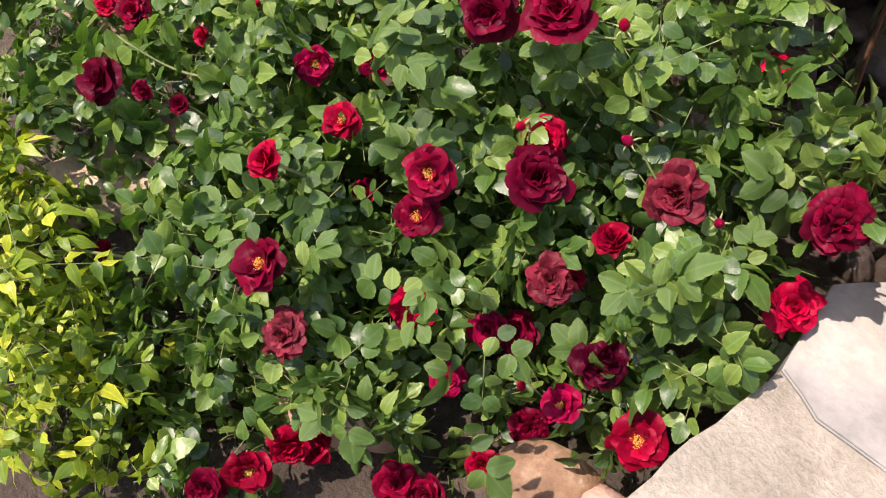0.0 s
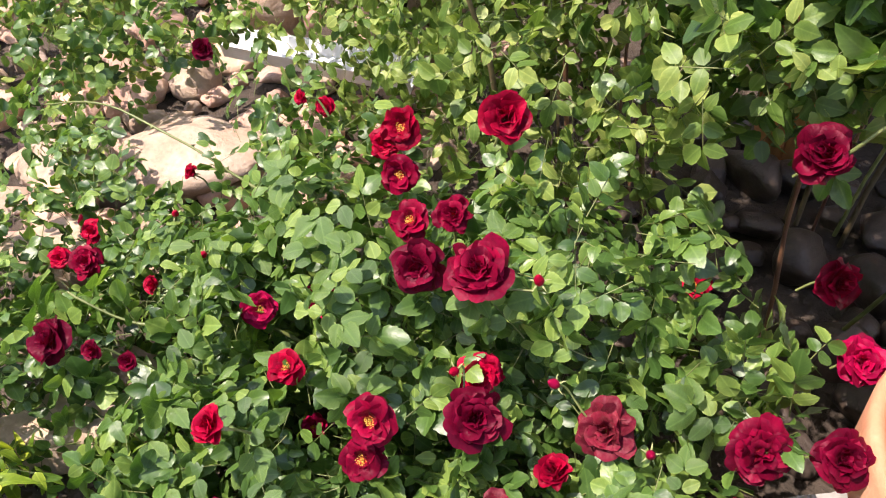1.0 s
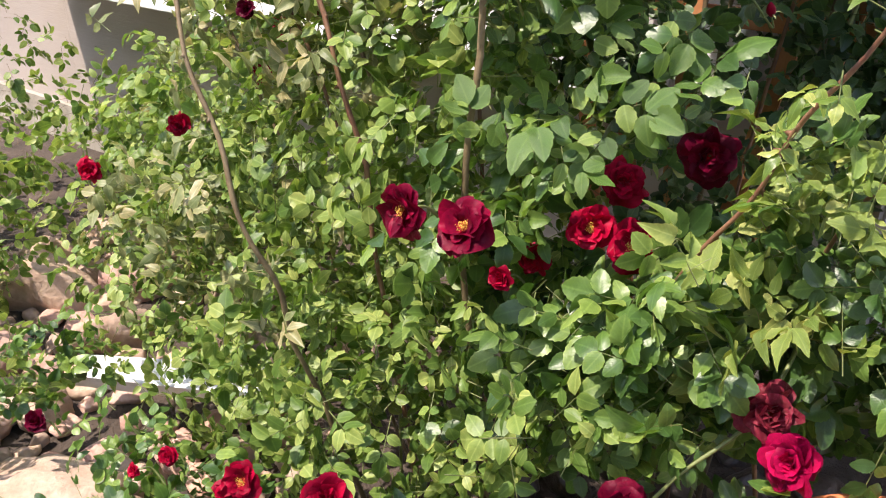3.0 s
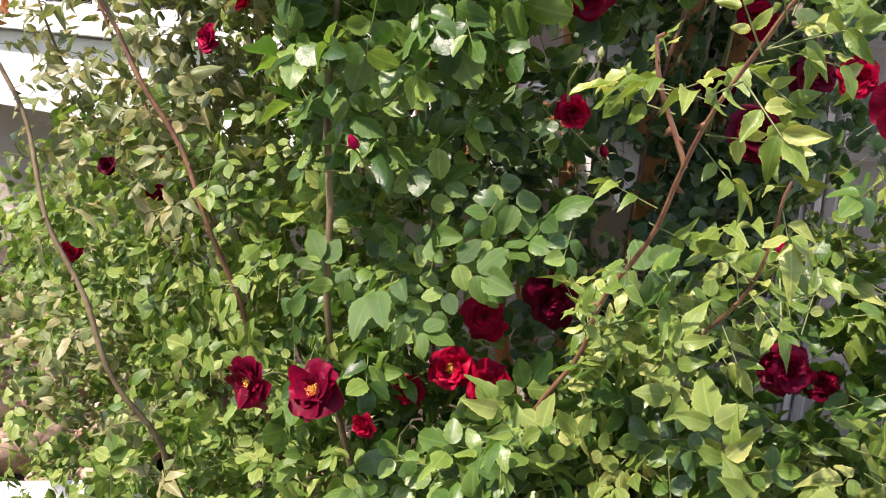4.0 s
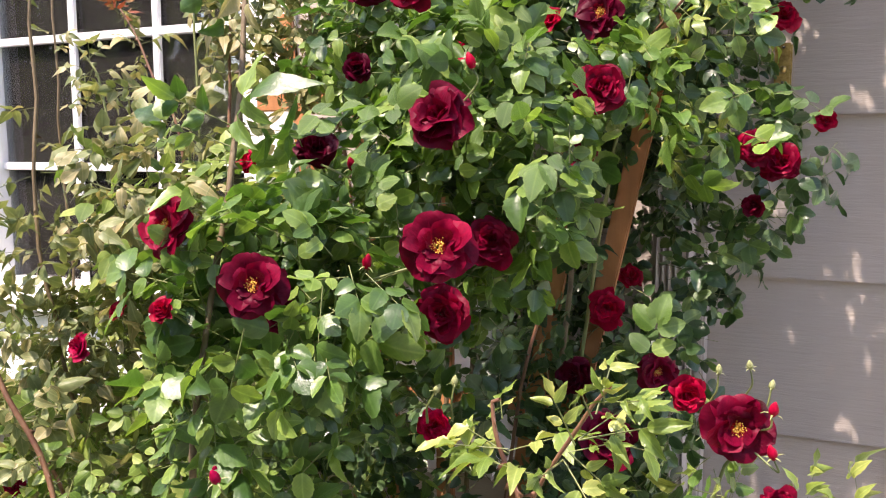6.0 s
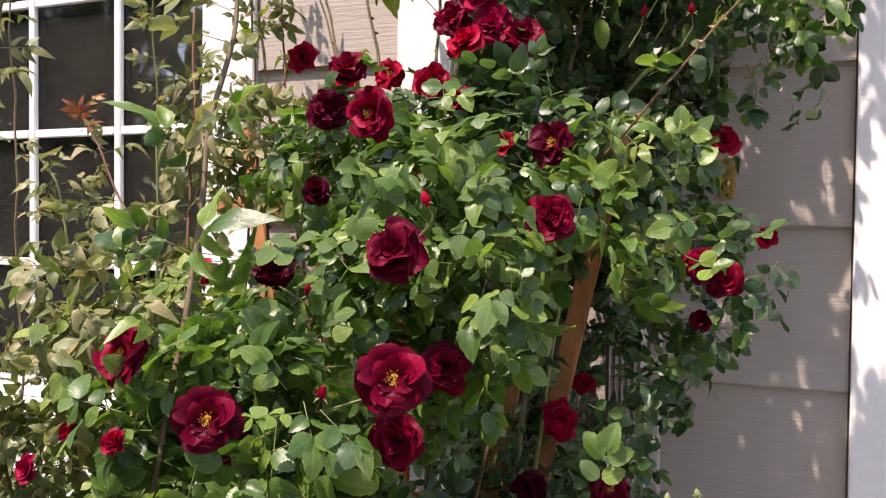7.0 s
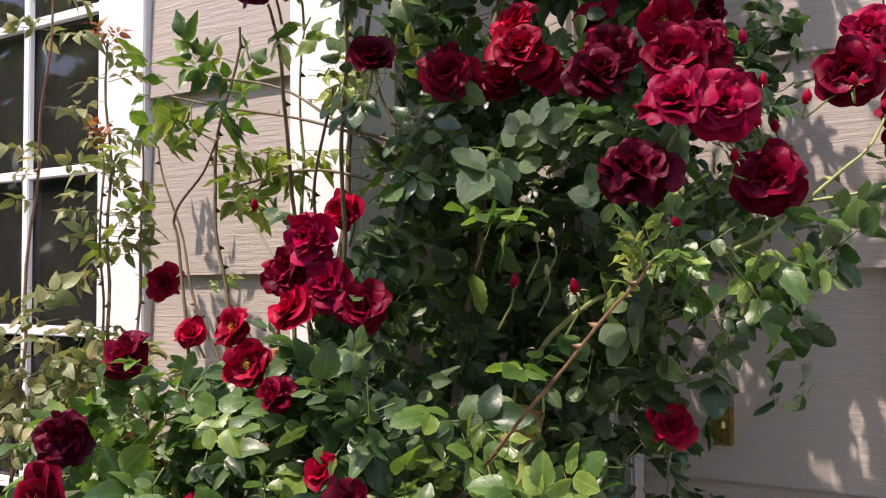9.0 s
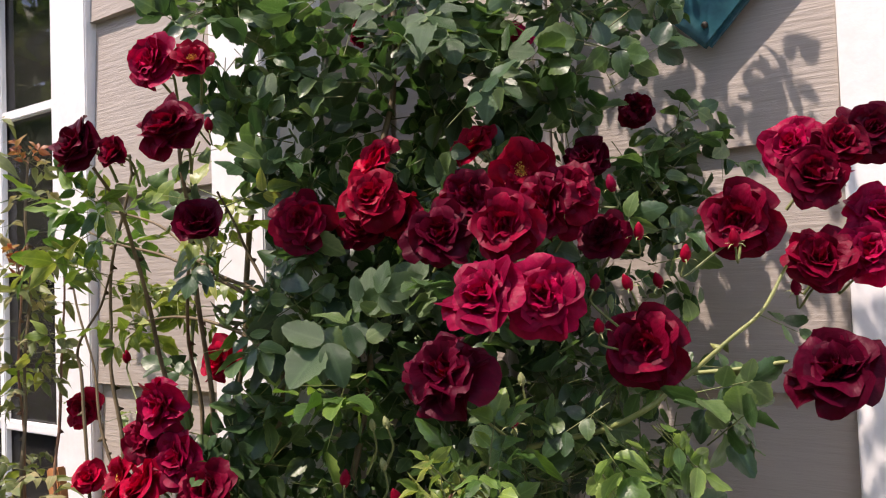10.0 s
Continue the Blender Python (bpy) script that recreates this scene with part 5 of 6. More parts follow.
for x, y, z in ((0.150, -0.500, 1.473), (0.165, -0.500, 1.476), (0.160, -0.500, 1.443), (0.273, -0.470, 1.511), (0.216, -0.8, 0.9), (0.243, -0.79, 0.905), (0.262, -0.79, 0.888), (0.011, -0.948, 0.902), (-0.003, -0.957, 0.896)):
    bud(climber, (x, y, z), 0.0065, (0.1, -0.2, 0.95), high_stems, True)
low_stems.build("flower_stem", CANE_GREEN, low_rose, "thin green flower stems")
high_stems.build("flower_stem", CANE_GREEN, climber, "thin green flower stems")

# canes: each from the soil up through the leaves
def cane(bush, points, r0, r1, mat, thorns=6):
    r0, r1 = r0 * 0.68, r1 * 0.8
    line = smooth_line(points, 9) - np.array(bush.location)
    for k in range(1, len(line) - 1):
        q = Vector(line[k]) * 9.0
        line[k] += 0.011 * np.array([noise.noise(q), noise.noise(q + Vector((7, 0, 0))), 0.0])
    return tube("cane", line, r0, r1, mat, bush, 7, int(thorns * 1.8))


cane(climber, [(-0.06, -0.85, BED), (-0.08, -0.88, 0.3), (-0.05, -0.97, 0.5), (-0.008, -1.03, 0.574), (0.065, -1.08, 0.72), (0.137, -1.133, 0.861), (0.21, -1.18, 0.985)], 0.0052, 0.0014, CANE_RED, 10)
cane(climber, [(0.05, -0.82, 0.2), (0.06, -0.93, 0.5), (0.11, -1.0, 0.66), (0.17, -1.04, 0.76), (0.19, -1.05, 0.85)], 0.0042, 0.0012, CANE_RED, 6)
cane(climber, [(-0.25, -0.85, BED), (-0.245, -1.0, 0.4), (-0.232, -1.025, 0.75), (-0.218, -0.98, 1.04), (-0.225, -0.91, 1.25), (-0.242, -0.86, 1.44), (-0.25, -0.84, 1.62)], 0.006, 0.003, CANE_BROWN, 10)
cane(climber, [(-0.4, -0.7, BED), (-0.46, -0.85, 0.5), (-0.55, -0.9, 0.9), (-0.58, -0.88, 1.3), (-0.56, -0.85, 1.65)], 0.0055, 0.002, CANE_BROWN, 8)
cane(climber, [(-0.45, -0.68, BED), (-0.6, -0.8, 0.5), (-0.75, -0.86, 0.9), (-0.82, -0.86, 1.15)], 0.005, 0.002, CANE_RED, 8)
cane(climber, [(-0.42, -0.66, BED), (-0.5, -0.62, 0.6), (-0.56, -0.55, 1.1), (-0.58, -0.5, 1.55), (-0.57, -0.48, 1.85)], 0.0055, 0.002, CANE_RED, 8)
cane(climber, [(-0.4, -0.6, BED), (-0.42, -0.55, 0.7), (-0.44, -0.5, 1.2), (-0.5, -0.45, 1.5), (-0.54, -0.42, 1.78)], 0.0055, 0.002, CANE_BROWN, 8)
cane(climber, [(-0.5, -0.75, BED), (-0.75, -0.75, 0.4), (-0.95, -0.8, 0.8), (-1.02, -0.8, 1.05)], 0.005, 0.002, CANE_BROWN, 8)
cane(climber, [(-0.2, -0.5, BED), (-0.22, -0.48, 0.8), (-0.26, -0.46, 1.3), (-0.3, -0.45, 1.55), (-0.27, -0.44, 1.75)], 0.006, 0.002, CANE_BROWN, 8)
cane(climber, [(-0.15, -0.5, BED), (-0.1, -0.5, 0.7), (0.02, -0.5, 1.15), (0.14, -0.55, 1.3), (0.274, -0.564, 1.45)], 0.0048, 0.0014, CANE_RED, 12)
cane(climber, [(-0.12, -0.48, BED), (-0.02, -0.4, 0.9), (0.08, -0.36, 1.35), (0.305, -0.360, 1.469), (0.341, -0.350, 1.500), (0.357, -0.345, 1.509), (0.390, -0.340, 1.538), (0.411, -0.335, 1.558), (0.426, -0.320, 1.592)], 0.005, 0.0016, STEM_GREEN, 3)
cane(climber, [(0.357, -0.345, 1.509), (0.394, -0.345, 1.513), (0.431, -0.345, 1.520)], 0.0028, 0.0018, STEM_GREEN, 1)
cane(climber, [(-0.1, -0.5, BED), (-0.05, -0.42, 0.9), (0.02, -0.34, 1.6), (0.04, -0.3, 2.1), (0.1, -0.3, 2.5)], 0.007, 0.003, CANE_BROWN, 6)
cane(climber, [(-0.18, -0.5, BED), (-0.2, -0.42, 0.9), (-0.16, -0.36, 1.6), (-0.12, -0.32, 2.1), (-0.2, -0.3, 2.45)], 0.007, 0.003, CANE_BROWN, 6)
cane(climber, [(0.0, -0.75, BED), (0.12, -0.78, 0.4), (0.19, -0.8, 0.7), (0.235, -0.82, 0.83)], 0.005, 0.002, CANE_GREEN, 6)
cane(climber, [(-0.35, -0.95, BED), (-0.42, -1.1, 0.4), (-0.46, -1.14, 0.6), (-0.55, -1.12, 0.78), (-0.62, -1.1, 0.92)], 0.0055, 0.003, CANE_BROWN, 8)
cane(climber, [(-0.35, -0.9, BED), (-0.4, -0.98, 0.5), (-0.46, -1.0, 0.78), (-0.55, -1.02, 0.95), (-0.62, -1.0, 1.1)], 0.0055, 0.003, CANE_RED, 8)
cane(low_rose, [(-0.2, -1.2, BED), (-0.12, -1.2, 0.08), (-0.02, -1.2, 0.15), (0.06, -1.23, 0.185), (0.12, -1.24, 0.22)], 0.004, 0.0018, CANE_GREEN, 4)
cane(low_rose, [(-0.3, -1.25, BED), (-0.45, -1.4, 0.05), (-0.55, -1.5, 0.05), (-0.62, -1.55, 0.08)], 0.004, 0.0018, CANE_GREEN, 4)
cane(low_rose, [(-0.35, -1.2, BED), (-0.6, -1.25, 0.05), (-0.85, -1.35, 0.14), (-1.0, -1.4, 0.1)], 0.004, 0.0015, CANE_GREEN, 4)
cane(climber, [(0.06, -0.93, 0.5), (0.1, -1.02, 0.55), (0.09, -1.07, 0.5), (0.05, -1.11, 0.45), (0.02, -1.13, 0.41)], 0.003, 0.002, CANE_GREEN, 4)
cane(climber, [(-0.14, -0.46, 1.35), (-0.13, -0.5, 1.55), (-0.1, -0.56, 1.66), (-0.08, -0.6, 1.7)], 0.004, 0.0018, CANE_BROWN, 3)
cane(climber, [(-0.1, -0.46, 1.4), (-0.07, -0.5, 1.58), (-0.03, -0.54, 1.68), (-0.02, -0.55, 1.75)], 0.004, 0.0018, CANE_BROWN, 3)
cane(climber, [(-0.12, -0.46, 1.3), (-0.14, -0.45, 1.5), (-0.08, -0.5, 1.64)], 0.004, 0.002, CANE_BROWN, 3)
cane(low_rose, [(-0.3, -1.3, BED), (-0.35, -1.6, -0.03), (-0.42, -1.7, 0.0), (-0.45, -1.76, 0.02)], 0.004, 0.0018, CANE_GREEN, 3)

UPRIGHT = [[(-0.4, -0.62, BED), (-0.47, -0.52, 0.7), (-0.51, -0.45, 1.221), (-0.51, -0.45, 1.415), (-0.514, -0.45, 1.63)],
           [(-0.45, -0.7, BED), (-0.53, -0.66, 0.7), (-0.571, -0.6, 1.284), (-0.585, -0.6, 1.506)],
           [(-0.5, -0.75, BED), (-0.68, -0.74, 0.6), (-0.752, -0.7, 1.154), (-0.762, -0.7, 1.58)],
           [(-0.45, -0.68, BED), (-0.52, -0.66, 0.8), (-0.563, -0.65, 1.093), (-0.608, -0.65, 1.207), (-0.677, -0.65, 1.32)],
           [(-0.5, -0.8, BED), (-0.56, -0.78, 0.8), (-0.608, -0.75, 1.159), (-0.655, -0.75, 1.25)],
           [(-0.2, -0.45, 0.9), (-0.28, -0.43, 1.25), (-0.368, -0.42, 1.431), (-0.436, -0.42, 1.62)],
           [(-0.35, -0.5, 0.9), (-0.43, -0.45, 1.25), (-0.479, -0.42, 1.454), (-0.493, -0.4, 1.65)],
           [(-0.18, -0.45, 1.2), (-0.193, -0.42, 1.518), (-0.201, -0.4, 1.609), (-0.192, -0.4, 1.76)]]
SPREADING = [[(-0.019, -0.450, 1.452), (-0.021, -0.450, 1.518), (-0.023, -0.460, 1.578), (-0.046, -0.470, 1.634), (-0.037, -0.500, 1.681)],
             [(-0.020, -0.460, 1.562), (-0.077, -0.460, 1.596), (-0.160, -0.460, 1.622), (-0.275, -0.460, 1.647), (-0.371, -0.460, 1.673)],
             [(-0.013, -0.460, 1.519), (-0.079, -0.460, 1.551), (-0.152, -0.460, 1.562), (-0.279, -0.460, 1.550)],
             [(-0.031, -0.460, 1.584), (-0.094, -0.460, 1.608), (-0.188, -0.460, 1.660), (-0.297, -0.460, 1.688)],
             [(-0.3, -0.47, 1.2), (-0.358, -0.450, 1.467), (-0.368, -0.450, 1.522), (-0.317, -0.450, 1.576), (-0.292, -0.450, 1.615)]]
for line in SPREADING:
    cane(climber, line, 0.0035, 0.0014, CANE_BROWN, 3)
for k, line in enumerate(UPRIGHT):
    cane(climber, line, 0.0045, 0.0016, (CANE_RED, CANE_GREEN, CANE_BROWN)[k % 3], 6)

# ---- foliage ----
hollow(-0.9, -1.25, 0.03, 0.2, 0.11, 0.12)
hollow(-0.97, -0.92, 0.03, 0.16, 0.1, 0.09)
hollow(-1.25, -0.86, 0.1, 0.2, 0.13, 0.12)
hollow(-0.21, -1.71, -0.02, 0.07, 0.055, 0.07)
hollow(-0.06, -0.9, 0.63, 0.14, 0.11, 0.16)
hollow(0.0, -0.88, 0.79, 0.12, 0.13, 0.13)
hollow(0.05, -0.9, 0.94, 0.08, 0.16, 0.08)
hollow(0.0, -0.6, 0.87, 0.08, 0.12, 0.13)
hollow(-0.1, -0.9, 0.84, 0.14, 0.11, 0.08)
hollow(-0.5, -1.645, 0.02, 0.09, 0.05, 0.08)
hollow(0.1, -0.7, 1.03, 0.06, 0.16, 0.12)
hollow(-0.02, -0.75, 0.0, 0.19, 0.34, 0.3)
hollow(0.03, -0.98, 0.2, 0.1, 0.14, 0.19)
hollow(0.02, -1.14, 0.33, 0.075, 0.12, 0.1)
hollow(0.1, -0.52, 1.42, 0.13, 0.16, 0.1)
hollow(0.05, -0.78, 0.9, 0.09, 0.15, 0.1)
hollow(0.265, -0.2, 1.26, 0.065, 0.24, 0.075)
hollow(0.222, -0.22, 1.25, 0.04, 0.24, 0.05)
hollow(0.03, -0.42, 1.0, 0.06, 0.14, 0.12)
hollow(0.08, -0.6, 1.02, 0.06, 0.14, 0.12)
hollow(0.13, -0.8, 1.04, 0.05, 0.14, 0.12)
hollow(-0.33, -0.45, 1.75, 0.2, 0.3, 0.38)
hollow(-0.13, -0.52, 1.62, 0.13, 0.17, 0.19)
hollow(0.2, -1.22, 0.46, 0.1, 0.12, 0.1)
hollow(-0.13, -0.87, 0.72, 0.09, 0.12, 0.1)
hollow(0.01, -0.84, 0.8, 0.07, 0.12, 0.1)
hollow(-0.08, -0.83, 0.88, 0.09, 0.13, 0.06)
hollow(0.06, -0.82, 0.9, 0.09, 0.2, 0.12)
hollow(-0.19, -1.53, 0.08, 0.06, 0.045, 0.075)
hollow(0.0, -0.76, 0.75, 0.12, 0.2, 0.11)
hollow(-0.08, -0.6, 1.44, 0.09, 0.08, 0.07)
hollow(-0.3, -0.46, 1.56, 0.13, 0.2, 0.2)
low_leaves, low_stalks = Heap(), Heap()
for c, rr, n in (((-0.26, -1.52, -0.02), (0.22, 0.16, 0.09), 330), ((-0.18, -1.4, 0.05), (0.22, 0.15, 0.12), 330), ((-0.36, -1.27, 0.09), (0.24, 0.18, 0.15), 420), ((-0.5, -1.47, 0.0), (0.24, 0.19, 0.1), 330),
                 ((-0.05, -1.33, 0.05), (0.13, 0.12, 0.13), 190), ((0.05, -1.3, 0.08), (0.07, 0.09, 0.09), 70), ((-0.17, -1.22, 0.18), (0.15, 0.13, 0.16), 240), ((-0.62, -1.3, 0.0), (0.2, 0.17, 0.1), 130),
                 ((-0.1, -1.5, -0.06), (0.16, 0.1, 0.06), 120), ((0.02, -1.42, -0.03), (0.08, 0.07, 0.07), 50), ((0.12, -1.21, 0.2), (0.07, 0.07, 0.05), 40), ((-0.02, -1.16, 0.2), (0.07, 0.07, 0.16), 70)):
    grow(low_leaves, low_stalks, c, rr, n, 0.0255, 0.45, 2, 1.0)
for c, rr, n in (((-0.6, -1.62, -0.02), (0.17, 0.1, 0.09), 150), ((-0.22, -1.69, -0.06), (0.18, 0.07, 0.05), 90), ((-0.2, -1.75, -0.09), (0.12, 0.07, 0.03), 60), ((-0.36, -1.71, -0.07), (0.14, 0.06, 0.045), 40), ((-0.05, -1.57, -0.06), (0.12, 0.07, 0.04), 60), ((-0.78, -1.55, 0.0), (0.16, 0.12, 0.08), 110), ((-0.78, -1.38, 0.02), (0.2, 0.16, 0.1), 130), ((-0.95, -1.25, 0.02), (0.16, 0.12, 0.07), 50), ((-0.98, -1.5, -0.02), (0.2, 0.13, 0.08), 50), ((-0.7, -1.15, 0.1), (0.16, 0.1, 0.1), 60), ((-1.16, -1.27, 0.12), (0.13, 0.09, 0.09), 90), ((-1.0, -1.38, 0.06), (0.12, 0.06, 0.06), 45), ((-1.04, -1.16, 0.13), (0.1, 0.05, 0.07), 40), ((-0.98, -1.08, 0.15), (0.07, 0.04, 0.06), 22)):
    grow(low_leaves, low_stalks, c, rr, n, 0.022, 0.2, 2)
low_leaves.build("foliage", LEAF, low_rose, "glossy mid green rose leaves", 2)
low_stalks.build("leaf_stalk", CANE_GREEN, low_rose, "thin green leaf stalks")

leaves, dark, mid, pale, bronze, tips, stalks = Heap(), Heap(), Heap(), Heap(), Heap(), Heap(), Heap()
for c, rr, n in (((-0.12, -0.99, 0.99), (0.16, 0.08, 0.07), 190), ((-0.2, -1.0, 0.88), (0.1, 0.07, 0.08), 60), ((0.3, -0.84, 0.5), (0.13, 0.12, 0.14), 150), ((0.12, -0.9, 0.5), (0.1, 0.1, 0.1), 70), ((-0.11, -0.13, 0.72), (0.1, 0.06, 0.45), 190), ((0.13, -0.56, 1.17), (0.12, 0.06, 0.1), 55), ((0.09, -1.04, 0.3), (0.04, 0.05, 0.1), 30), ((0.065, -1.13, 0.36), (0.03, 0.03, 0.06), 18), ((0.08, -1.16, 0.22), (0.03, 0.03, 0.05), 16), ((-0.04, -1.04, 0.46), (0.1, 0.07, 0.06), 60), ((0.02, -1.03, 0.52), (0.1, 0.09, 0.08), 60), ((0.0, -0.13, 1.45), (0.13, 0.07, 0.4), 220), ((0.16, -1.0, 0.56), (0.13, 0.12, 0.09), 85), ((0.25, -0.88, 0.63), (0.12, 0.11, 0.09), 85), ((-0.108, -0.220, 0.810), (0.09, 0.08, 0.16), 90), ((0.02, -0.45, 0.8), (0.15, 0.1, 0.28), 200), ((-0.340, -0.500, 0.693), (0.12, 0.08, 0.1), 80), ((-0.42, -0.51, 0.69), (0.14, 0.06, 0.09), 110), ((-0.24, -0.24, 0.76), (0.09, 0.05, 0.11), 100), ((-0.07, -1.03, 0.57), (0.16, 0.05, 0.06), 80), ((0.0, -1.02, 0.66), (0.1, 0.05, 0.05), 34), ((-0.12, -0.95, 0.5), (0.2, 0.16, 0.2), 380), ((-0.1, -0.85, 0.8), (0.2, 0.17, 0.22), 420), ((-0.08, -0.8, 1.0), (0.2, 0.16, 0.2), 400), ((-0.02, -0.72, 1.13), (0.16, 0.14, 0.16), 280),
                 ((-0.15, -0.62, 1.22), (0.16, 0.14, 0.16), 220), ((-0.1, -0.5, 0.55), (0.2, 0.22, 0.3), 260), ((0.0, -0.3, 1.3), (0.17, 0.12, 0.3), 330), ((0.08, -0.31, 1.5), (0.16, 0.13, 0.2), 220),
                 ((0.09, -0.35, 1.72), (0.15, 0.13, 0.14), 210), ((0.15, -0.25, 1.15), (0.1, 0.13, 0.3), 280), ((0.25, -0.3, 1.42), (0.1, 0.12, 0.12), 60), ((0.1, -0.25, 1.95), (0.17, 0.16, 0.16), 90),
                 ((0.12, -0.3, 2.22), (0.15, 0.14, 0.18), 38), ((0.2, -0.25, 2.15), (0.12, 0.13, 0.15), 35), ((-0.1, -0.55, 1.27), (0.14, 0.08, 0.06), 80), ((-0.27, -0.56, 1.22), (0.12, 0.1, 0.08), 80), ((-0.15, -0.5, 1.32), (0.14, 0.06, 0.06), 75), ((-0.04, -0.47, 1.45), (0.06, 0.05, 0.1), 50), ((-0.02, -0.45, 1.62), (0.05, 0.05, 0.12), 40), ((-0.06, -0.42, 1.6), (0.04, 0.04, 0.14), 40), ((0.0, -0.55, 1.33), (0.1, 0.07, 0.05), 40), ((0.2, -0.22, 1.82), (0.1, 0.1, 0.1), 90), ((0.26, -0.35, 1.1), (0.05, 0.08, 0.09), 30),
                 ((0.245, -0.200, 1.622), (0.07, 0.07, 0.1), 50), ((0.225, -0.220, 1.525), (0.08, 0.07, 0.09), 42), ((0.264, -0.150, 1.700), (0.05, 0.06, 0.06), 30), ((-0.09, -0.42, 1.85), (0.09, 0.07, 0.09), 70), ((-0.17, -0.46, 1.92), (0.08, 0.07, 0.08), 35), ((-0.01, -0.45, 1.58), (0.06, 0.06, 0.1), 40), ((0.33, -0.34, 1.47), (0.06, 0.07, 0.06), 26)):
    # Clumps towards the wall take the leaf colour with shade in it.
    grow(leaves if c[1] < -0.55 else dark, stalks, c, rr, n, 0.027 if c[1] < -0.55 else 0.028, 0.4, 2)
for c, rr, n in (((-0.3, -0.9, 0.55), (0.16, 0.16, 0.25), 200), ((-0.45, -0.85, 0.5), (0.2, 0.18, 0.3), 260), ((-0.66, -0.78, 0.45), (0.22, 0.18, 0.27), 280), ((-0.9, -0.72, 0.42), (0.22, 0.18, 0.25), 250), ((-0.35, -0.85, 0.95), (0.14, 0.12, 0.2), 120),
                 ((-1.62, -1.0, 0.1), (0.25, 0.16, 0.14), 130), ((-1.3, -1.15, 0.02), (0.22, 0.14, 0.09), 60), ((-1.05, -1.28, 0.03), (0.18, 0.1, 0.08), 45), ((-1.2, -0.85, 0.1), (0.2, 0.12, 0.16), 80), ((-0.95, -0.93, 0.2), (0.22, 0.12, 0.16), 120), ((-0.72, -0.97, 0.14), (0.2, 0.1, 0.16), 120), ((-1.15, -0.66, 0.38), (0.24, 0.18, 0.22), 230), ((-0.374, -0.500, 0.525), (0.12, 0.09, 0.13), 90), ((-0.32, -1.04, 0.32), (0.2, 0.13, 0.16), 170), ((-0.5, -1.0, 0.3), (0.2, 0.12, 0.16), 140), ((-0.1, -1.08, 0.47), (0.14, 0.1, 0.08), 45), ((-0.5, -0.8, 0.8), (0.2, 0.14, 0.12), 120), ((-0.8, -0.75, 0.68), (0.2, 0.14, 0.1), 110)):
    grow(mid, stalks, c, rr, n, 0.024, 0.15, True)
for c, rr, n in (((-0.42, -0.86, 0.95), (0.2, 0.14, 0.26), 110), ((-0.62, -0.84, 0.8), (0.2, 0.12, 0.2), 80), ((-0.85, -0.8, 0.7), (0.2, 0.14, 0.16), 60), ((-0.9, -0.92, 0.35), (0.2, 0.1, 0.2), 80), ((-0.5, -0.56, 1.3), (0.1, 0.1, 0.12), 50), ((-0.42, -0.5, 1.28), (0.1, 0.08, 0.1), 60), ((-0.45, -0.86, 1.05), (0.1, 0.1, 0.13), 70), ((-0.5, -0.86, 0.92), (0.14, 0.1, 0.12), 80), ((-0.36, -0.86, 0.98), (0.09, 0.08, 0.09), 40)):
    grow(bronze, stalks, c, rr, n, 0.025, 0.1, True, 0.9, 2, 0.8)
for c, rr, n in (((0.17, -1.02, 0.64), (0.13, 0.12, 0.09), 42), ((0.24, -0.88, 0.7), (0.11, 0.11, 0.07), 26), ((0.1, -1.06, 0.66), (0.1, 0.09, 0.1), 36), ((0.27, -0.78, 0.7), (0.11, 0.09, 0.09), 60), ((0.2, -0.78, 0.77), (0.08, 0.08, 0.07), 30), ((0.12, -1.14, 0.5), (0.06, 0.05, 0.04), 14), ((0.26, -0.95, 0.55), (0.14, 0.12, 0.1), 46)):
    grow(pale, stalks, c, rr, n // 2, 0.025, 0.3, 2, 1.1, 2, 0.72)
    grow(leaves, stalks, c, rr, n // 2, 0.026, 0.3, 2, 1.0, 2, 0.85)


def shoot(heap, points, n, size, droop=0.5, narrow=0.64, open_air=0.09):
    """Leaves that stand off a cane along its upper part."""
    line = smooth_line(points, 10)
    i = rng.uniform(0, len(line) - 1.01, n)
    lo = i.astype(int)
    pnt = line[lo] + (line[lo + 1] - line[lo]) * (i - lo)[:, None]
    ax = unit(line[lo + 1] - line[lo])
    d = unit(np.cross(ax, rng.normal(size=(n, 3)))) + 0.5 * ax - np.array([0, 0, droop])
    nrm = unit(np.array([0, -0.3, 0.7]) + rng.normal(0, 0.75, (n, 3)) + 0.2 * SUNWARD)
    free = clear_of_flowers(pnt + 0.03 * unit(d), open_air)
    pnt, d, nrm, n = pnt[free], d[free], nrm[free], int(free.sum())
    if not n:
        return
    sz = size * rng.uniform(0.7, 1.2, n)
    lv, lf, sv, sf = sprays(pnt, d, nrm, sz, 2, 1 if heap in (mid, bronze, tips) else 2, narrow)
    heap.add(lv, lf)
    stalks.add(sv, sf)


